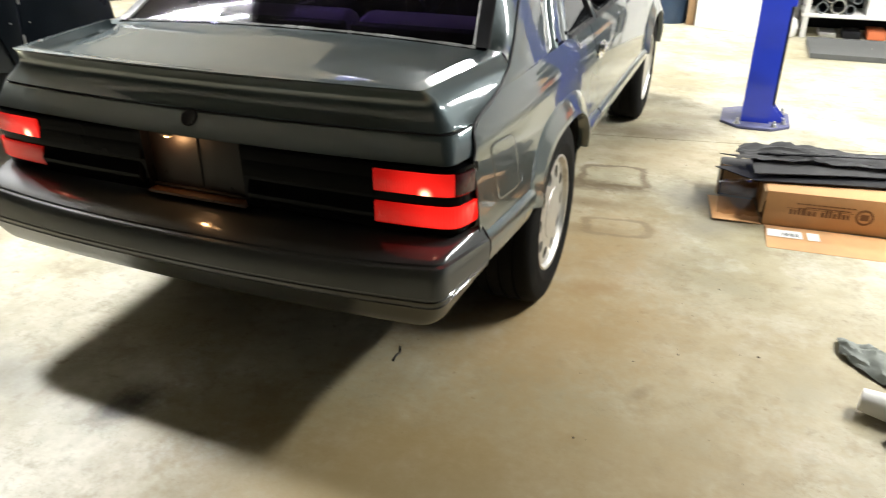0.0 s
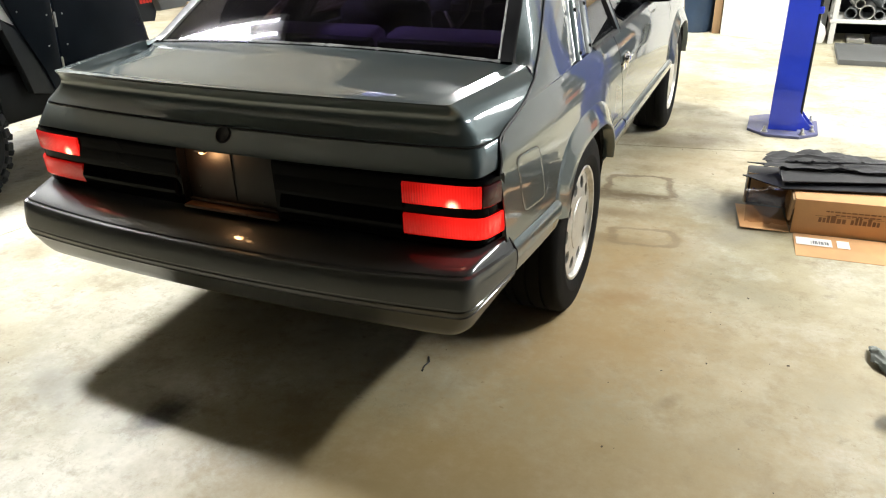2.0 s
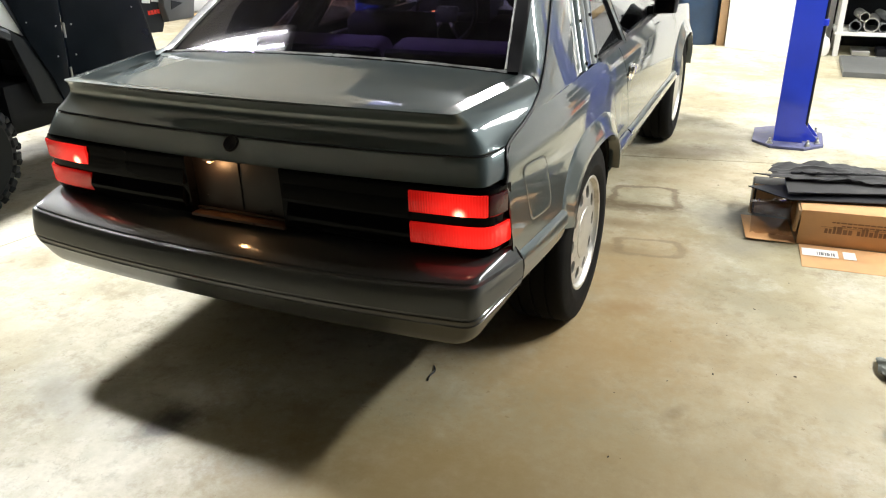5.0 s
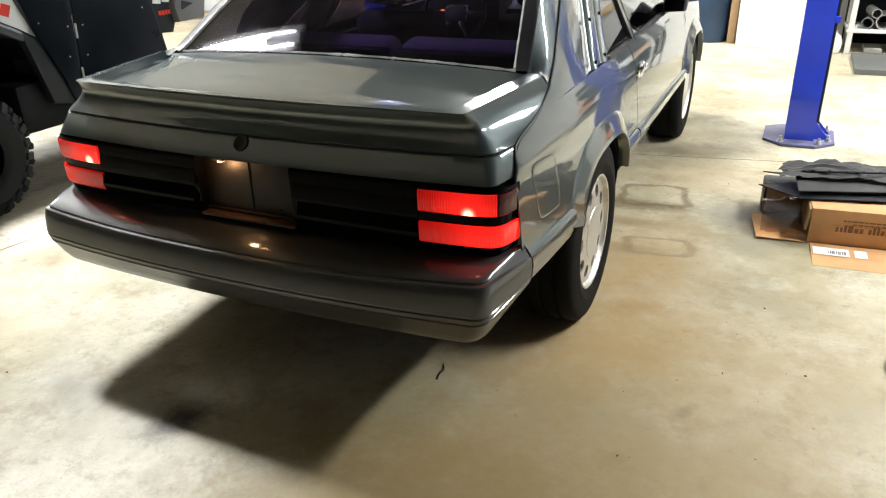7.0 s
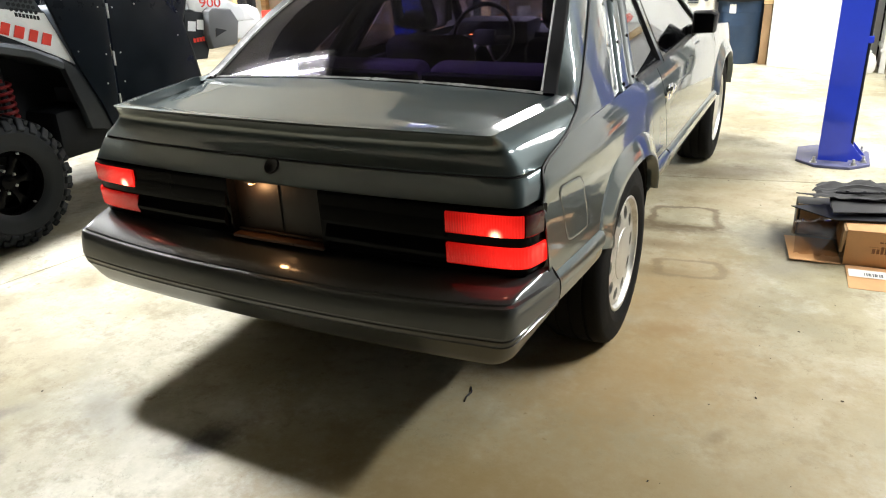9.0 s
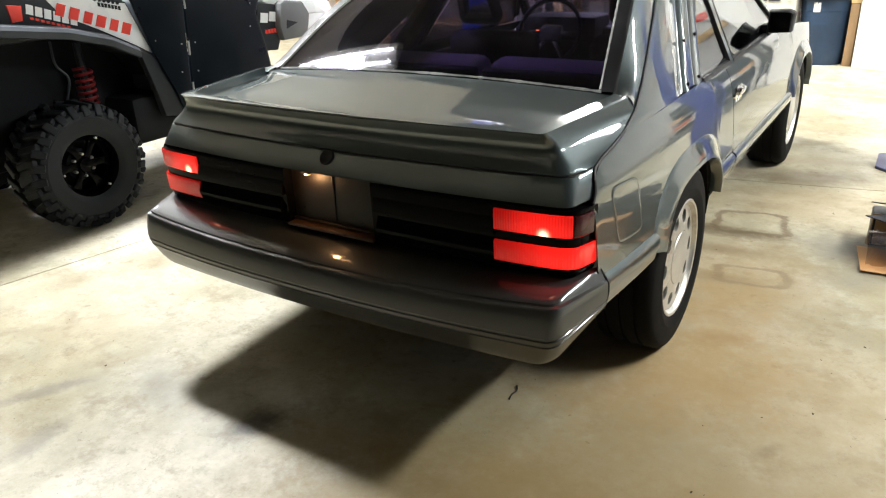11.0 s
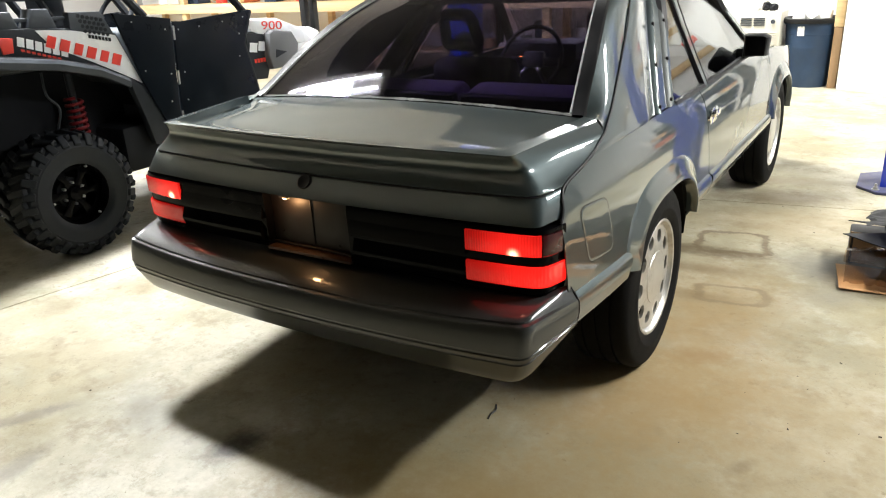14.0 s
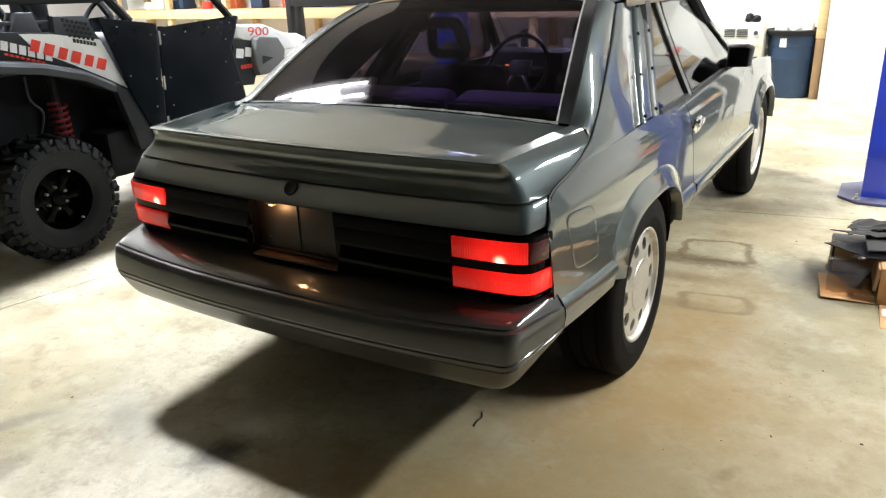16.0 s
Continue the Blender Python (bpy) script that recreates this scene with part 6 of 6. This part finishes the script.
# ---- loose things on the floor ----
bm = B()
rows = []
for i in range(30):
    u = i / 29
    rows.append([(1.865 + 0.30 * u, 1.12 - 0.20 * u + (v - 0.5) * (0.05 + 0.16 * math.sin(math.pi * min(1, u * 0.9 + 0.08))), 0.008 + 0.035 * math.sin(math.pi * v) * (0.4 + u) + 0.014 * noise.noise(Vector((u * 7, v * 6, 5))) + 0.014 * abs(noise.noise(Vector((u * 21, v * 14, 9))))) for v in np.linspace(0, 1, 18)])
grid(rows, bm=bm)
thing("torn_plastic_piece", solid(bm, 0.004), GREY_RAG, "grey-green crumpled plastic piece on the floor", "scrap")
thing("paper_cup", lathe([(0.0001, 0), (0.034, 0.0), (0.043, 0.10), (0.045, 0.102), (0.042, 0.10), (0.033, 0.004), (0.0001, 0.004)], 24, None, "z", Matrix.Translation((1.895, 0.775, 0.046)) @ pose(0, 0, 0, 0, 92, -12)), PAPER, "white paper cup lying on the floor", "cup")
thing("black_cap", lathe([(0.0001, 0.04), (0.03, 0.04), (0.034, 0.0)], 18, None, "z", Matrix.Translation((1.995, 0.655, 0.0))), BLACK_TRIM, "small black plastic cap on the floor", "cap")
# thin dark line on the floor, modelled as a raised sliver
thing("dark_sliver", tube(spline([(0.49, 0.575, 0.003), (0.505, 0.545, 0.004), (0.50, 0.52, 0.003), (0.505, 0.49, 0.003)], 12), 0.003, 5), BLACK_TRIM, "short thin dark sliver on the floor", "scrap")
bm = B()
rg = random.Random(11)
for k in range(70):
    x, y = rg.uniform(-1.6, 2.2), rg.uniform(-0.7, 3.6)
    if k % 4 == 0:
        x, y = 1.1 + 0.5 * rg.random(), 0.3 + 1.4 * rg.random()
    r = 0.0010 + 0.0018 * rg.random() ** 3
    m = Matrix.Translation((x, y, r * 0.4)) @ pose(0, 0, 0, rg.uniform(0, 40), 0, rg.uniform(0, 360))
    box(bm, -r * rg.uniform(0.8, 2.6), r * rg.uniform(0.8, 2.6), -r, r, -r * 0.5, r * 0.5, m=m)
thing("floor_grit", bm, GRIT, "scattered dark grit and leaf bits on concrete", "debris", kind="stuff", smooth=False)

# ---- far end ----
def trash_can(x, y):
    e = empty("trash_can", (x, y, 0), 0, "round dark blue plastic trash can, filled to the rim", "trash can")
    prof = [(0.0001, 0.012), (0.20, 0.012), (0.205, 0.0), (0.213, 0.02), (0.222, 0.16), (0.236, 0.40), (0.238, 0.41), (0.2365, 0.42), (0.243, 0.54), (0.247, 0.545), (0.246, 0.56), (0.250, 0.655), (0.275, 0.66), (0.279, 0.68), (0.272, 0.697), (0.256, 0.70), (0.246, 0.69), (0.240, 0.60)]
    body = part("bin", lathe(prof, 48), BIN_BLUE, e)
    for a in (0, 180):
        h = part("handle", bx(0.255, 0.315, -0.07, 0.07, 0.625, 0.66, 0.012, m=pose(0, 0, 0, 0, 0, a - 10)), BIN_BLUE, body)
    part("sticker", grid([[(0.2485 * math.cos(b) * (1 + 0.02 * (z - 0.56)), 0.2485 * math.sin(b), z) for b in np.linspace(-2.0, -1.72, 5)] for z in (0.535, 0.635)]), PAPER, body, "white paper sticker")
    part("bin_bag", lathe([(0.238, 0.60), (0.240, 0.69), (0.262, 0.706), (0.283, 0.698), (0.286, 0.672), (0.279, 0.655)], 40), BLACK_TRIM, e, "dark bin bag folded over the rim")
    for k in range(7):
        a = 2.4 * k
        rr_ = 0.06 + 0.016 * k
        part("rubbish", bx(-0.09, 0.09, -0.07, 0.07, -0.05, 0.06, 0.03, m=Matrix.Translation((rr_ * math.cos(a), rr_ * math.sin(a), 0.665 + 0.02 * (k % 3))) @ pose(0, 0, 0, 23 * k, 17 * k, 41 * k)), PAPER if k % 3 else CARD, e)
    return e


trash_can(0.545, 7.58)
# white door leaf standing at an angle, with its wooden jamb
door = empty("door_1", (0.87, 7.33, 0), -23, "plain white flush door standing ajar", "door")
tagged(door, kind="structure")
part("leaf", bx(0.0, 0.92, 0.0, 0.045, 0.001, 2.05, 0.003), WHITE_WALL, door)
part("knob", lathe([(0.0001, -0.06), (0.018, -0.06), (0.027, -0.045), (0.024, -0.03), (0.01, -0.024), (0.01, -0.008), (0.03, -0.006), (0.03, 0.0)], 18, None, "y", Matrix.Translation((0.85, 0, 0.96))), CHROME, door)
thing("door_jamb", bx(0.77, 0.86, 7.40, 7.52, 0.62, 2.2, 0.004), WOOD, "bare pine post beside the white door", "post", kind="structure")
# lower post in dark brown, standing in for the shade beside the bin
thing("jamb_foot", bx(0.775, 0.855, 7.405, 7.515, -0.01, 0.617, 0.004), CARD_DARK, "lower part of the post by the door, coloured dark for shade", "post", kind="structure")
thing("partition_wall", bx(0.80, 0.86, 7.53, 7.945, -0.01, 2.6, 0.003), WHITE_WALL, "short white return wall behind the door", "wall", kind="structure")


def window_ac(x, y):
    e = empty("stand_ac_unit", (x, y, 0), 0, "beige window air conditioner on a white stand", "air conditioner")
    part("stand", bx(-0.33, 0.33, -0.22, 0.22, 0.0, 0.40, 0.01), WHITE_STEEL, e)
    b = part("case", bx(-0.30, 0.30, -0.24, 0.22, 0.404, 0.78, 0.02), AC_BEIGE, e)
    for k in range(7):
        part("grille_slat", bx(-0.27, 0.27, -0.252, -0.238, 0.43 + 0.022 * k, 0.442 + 0.022 * k, 0.002), AC_BEIGE, b)
    for x0 in (-0.26, -0.10, 0.03):
        for k in range(4):
            part("vent_slat", bx(x0, x0 + 0.11, -0.252, -0.238, 0.64 + 0.022 * k, 0.652 + 0.022 * k, 0.002), UTV_GREY, b)
    part("dial", lathe([(0.0001, -0.262), (0.02, -0.262), (0.024, -0.235)], 18, None, "y", Matrix.Translation((0.22, 0, 0.68))), UTV_GREY, b)
    return e


window_ac(-0.02, 7.56)
thing("folded_cloth", bx(-0.20, 0.02, 7.42, 7.70, 0.782, 0.81, 0.012), PAPER, "folded pale cloth on the air conditioner", "cloth")
bm = B()
for k in range(9):
    box(bm, -0.04, 0.04, -0.03, 0.03, -0.03, 0.03, 0.012, m=Matrix.Translation((0.12 + 0.05 * math.cos(k * 2.1), 7.5 + 0.04 * math.sin(k * 1.7), 0.81 + 0.008 * (k % 3))) @ pose(0, 0, 0, 31 * k, 47 * k, 13 * k))
thing("dark_gloves", bm, DARK_SHEET, "bundle of dark work gloves on the air conditioner", "gloves")

# open shelf unit with parts, at the far end
sh = empty("shelf_unit", (2.55, 7.35, 0), 0, "white open shelf unit loaded with metal parts", "shelf")
for sx in (-0.62, 0.62):
    for sy in (-0.25, 0.25):
        part("leg", bx(sx - 0.025, sx + 0.025, sy - 0.025, sy + 0.025, 0, 1.5, 0.004), WHITE_STEEL, sh)
for z in (0.20, 0.72, 1.25):
    part("board", bx(-0.66, 0.66, -0.28, 0.28, z + 0.001, z + 0.035, 0.004), WHITE_STEEL, sh)
# near-black sheet added to darken the background of the shelf
part("back_panel", bx(-0.66, 0.66, 0.284, 0.294, 0.02, 1.5, 0.002), UTV_DEEP, sh, "black sheet added behind the shelf")
for k, (x, r, ln_, z) in enumerate(((2.06, 0.055, 0.40, 0.29), (2.20, 0.07, 0.36, 0.305), (2.31, 0.045, 0.38, 0.28), (2.13, 0.045, 0.34, 0.385), (2.36, 0.04, 0.4, 0.36))):
    thing("steel_pipe", lathe([(r * 0.82, 0), (r, 0), (r, ln_), (r * 0.82, ln_), (r * 0.82, 0.01)], 20, None, "y", Matrix.Translation((x, 7.10, 0.236 + r + (0.0 if k < 3 else 0.10))) @ pose(0, 0, 0, 0, 0, 6 * k - 12)), STEEL if k % 2 else GREY_TRAY, "short grey steel pipe on the shelf", "pipe", "pipes on the shelf")
thing("white_cabinet", bx(2.46, 2.80, 7.12, 7.50, 0.236, 0.56, 0.01), WHITE_STEEL, "small white metal box on the shelf", "box")
thing("parts_bin", bx(2.84, 3.10, 7.12, 7.5, 0.236, 0.46, 0.012), ORANGE_PLASTIC, "orange plastic parts bin on the shelf", "bin")
for k in range(5):
    thing("scrap_metal", bx(2.08 + 0.22 * k, 2.24 + 0.22 * k, 7.15, 7.45, 0.002, 0.05 + 0.02 * (k % 3), 0.008, m=None), DARK_SHEET if k % 2 else ORANGE_PLASTIC if k == 2 else STEEL, "low dark scrap part under the shelf", "scrap", "scrap under the shelf")
for k in range(5):
    thing("parts_box", bx(1.98 + 0.24 * k, 2.18 + 0.24 * k, 7.14, 7.46, 0.756, 0.92 + 0.05 * (k % 3), 0.006), (CARD, PAPER, GREY_TRAY, BIN_BLUE, CARD)[k], "parts box on the shelf", "box", "boxes on the shelf")
thing("white_jug", lathe([(0.0001, 0), (0.06, 0.0), (0.075, 0.03), (0.078, 0.10), (0.06, 0.16), (0.02, 0.19), (0.02, 0.21), (0.0001, 0.21)], 24, None, "z", Matrix.Translation((1.80, 7.12, 0.0))), PAPER, "white plastic jug on the floor", "jug")
tray = B()
rows = []
for k, z in ((1.0, 0.002), (1.0, 0.045), (0.99, 0.047), (0.975, 0.040), (0.01, 0.040)):
    rows.append([(2.48 + 0.52 * k * u, 6.46 + 0.42 * k * v, z) for u, v in ((-1, -1), (0, -1), (1, -1), (1, 0), (1, 1), (0, 1), (-1, 1), (-1, 0))])
thing("drip_tray", grid(rows, True, tray), GREY_MAT, "large flat dark grey drip tray on the floor", "tray", smooth=False)

# timber bench and shelves along the far wall
bench = empty("timber_shelf", (-5.6, 7.55, 0), 0, "long shelf built of bare pine lumber, full of clutter", "shelf")
LX = 4.6
for z, h in ((0.86, 0.14), (1.52, 0.12)):
    part("beam", bx(-LX, LX, -0.36, -0.32, z, z + h, 0.004), WOOD_X, bench)
    part("board", bx(-LX, LX, -0.318, 0.36, z + h - 0.022, z + h, 0.003), WOOD_X, bench)
for k in range(8):
    x = -LX + 0.05 + k * (2 * LX - 0.1) / 7
    part("post", bx(x - 0.045, x + 0.045, -0.318, -0.23, 0, 2.1, 0.004), WOOD, bench)
    part("back_post", bx(x - 0.045, x + 0.045, 0.30, 0.385, 0, 2.1, 0.004), WOOD, bench)
part("low_board", bx(-LX, LX, -0.22, 0.30, 0.30, 0.325, 0.003), WOOD_X, bench)
rc = random.Random(21)
CLUTTER = [PAPER, CARD, BIN_BLUE, UTV_RED, UTV_BLACK, WHITE_STEEL, AC_BEIGE, GREY_TRAY, ORANGE_PLASTIC, CARD, STEEL]
for z, zmax in ((1.001, 0.44), (0.326, 0.44), (1.641, 0.4)):
    x = -9.95
    while x < -1.3:
        w = rc.uniform(0.10, 0.34)
        h = rc.uniform(0.10, zmax)
        d = rc.uniform(0.15, 0.32)
        kind = rc.random()
        mt = rc.choice(CLUTTER)
        if rc.random() < 0.85:
            y0 = 7.36 + rc.uniform(0, 0.1)
            if kind < 0.6:
                thing("storage_box", bx(x, x + w, y0, y0 + d, z + 0.001, z + h, 0.008), mt, "storage box on the timber shelf", "box", "boxes on the timber shelf")
            elif kind < 0.85:
                r = min(w, 0.2) / 2
                thing("paint_can", lathe([(0.0001, z + 0.002), (r, z + 0.002), (r, z + h * 0.7), (r * 0.9, z + h * 0.72), (0.0001, z + h * 0.72)], 16, None, "z", Matrix.Translation((x + r, y0 + 0.12, 0))), mt, "round can on the timber shelf", "can", "cans on the timber shelf")
            else:
                thing("cable_coil", tube([(x + w / 2 + 0.11 * math.cos(a) * 0.9, y0 + 0.12, z + 0.125 + 0.11 * math.sin(a)) for a in np.linspace(0, 2 * math.pi, 21)[:-1]], 0.014, 6, closed=True), mt, "coiled cable standing on the timber shelf", "cable", "cables on the timber shelf")
        x += w + rc.uniform(0.02, 0.12)

# black square-tube frame standing between the buggy and the lift
fr = empty("equipment_stand", (-2.75, 4.05, 0), 0, "black square-tube steel stand", "stand")
for sx in (-0.52, 0.52):
    for sy in (-0.06, 0.06):
        part("leg", bx(sx - 0.03, sx + 0.03, sy - 0.03, sy + 0.03, 0, 1.24, 0.005), BLACK_TRIM, fr)
    part("foot", bx(sx - 0.03, sx + 0.03, -0.34, 0.34, -0.001, 0.05, 0.005), BLACK_TRIM, fr)
for sy in (-0.06, 0.06):
    part("top_bar", bx(-0.489, 0.489, sy - 0.03, sy + 0.03, 1.18, 1.24, 0.005), BLACK_TRIM, fr)
part("shelf_plate", bx(-0.489, 0.489, -0.05, 0.05, 0.30, 0.32, 0.003), BLACK_TRIM, fr)

# far-wall boards and banner, unseen, tilted to suit their reflection in side glass
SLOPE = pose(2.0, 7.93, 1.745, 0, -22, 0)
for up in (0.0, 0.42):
    thing("slanted_board", bx(-0.22, 1.6, -0.025, 0.016, up - 0.04, up + 0.04, 0.003), WOOD_X, "bare pine board added aslant on the wall for its reflection", "board", "wall braces").matrix_world = SLOPE
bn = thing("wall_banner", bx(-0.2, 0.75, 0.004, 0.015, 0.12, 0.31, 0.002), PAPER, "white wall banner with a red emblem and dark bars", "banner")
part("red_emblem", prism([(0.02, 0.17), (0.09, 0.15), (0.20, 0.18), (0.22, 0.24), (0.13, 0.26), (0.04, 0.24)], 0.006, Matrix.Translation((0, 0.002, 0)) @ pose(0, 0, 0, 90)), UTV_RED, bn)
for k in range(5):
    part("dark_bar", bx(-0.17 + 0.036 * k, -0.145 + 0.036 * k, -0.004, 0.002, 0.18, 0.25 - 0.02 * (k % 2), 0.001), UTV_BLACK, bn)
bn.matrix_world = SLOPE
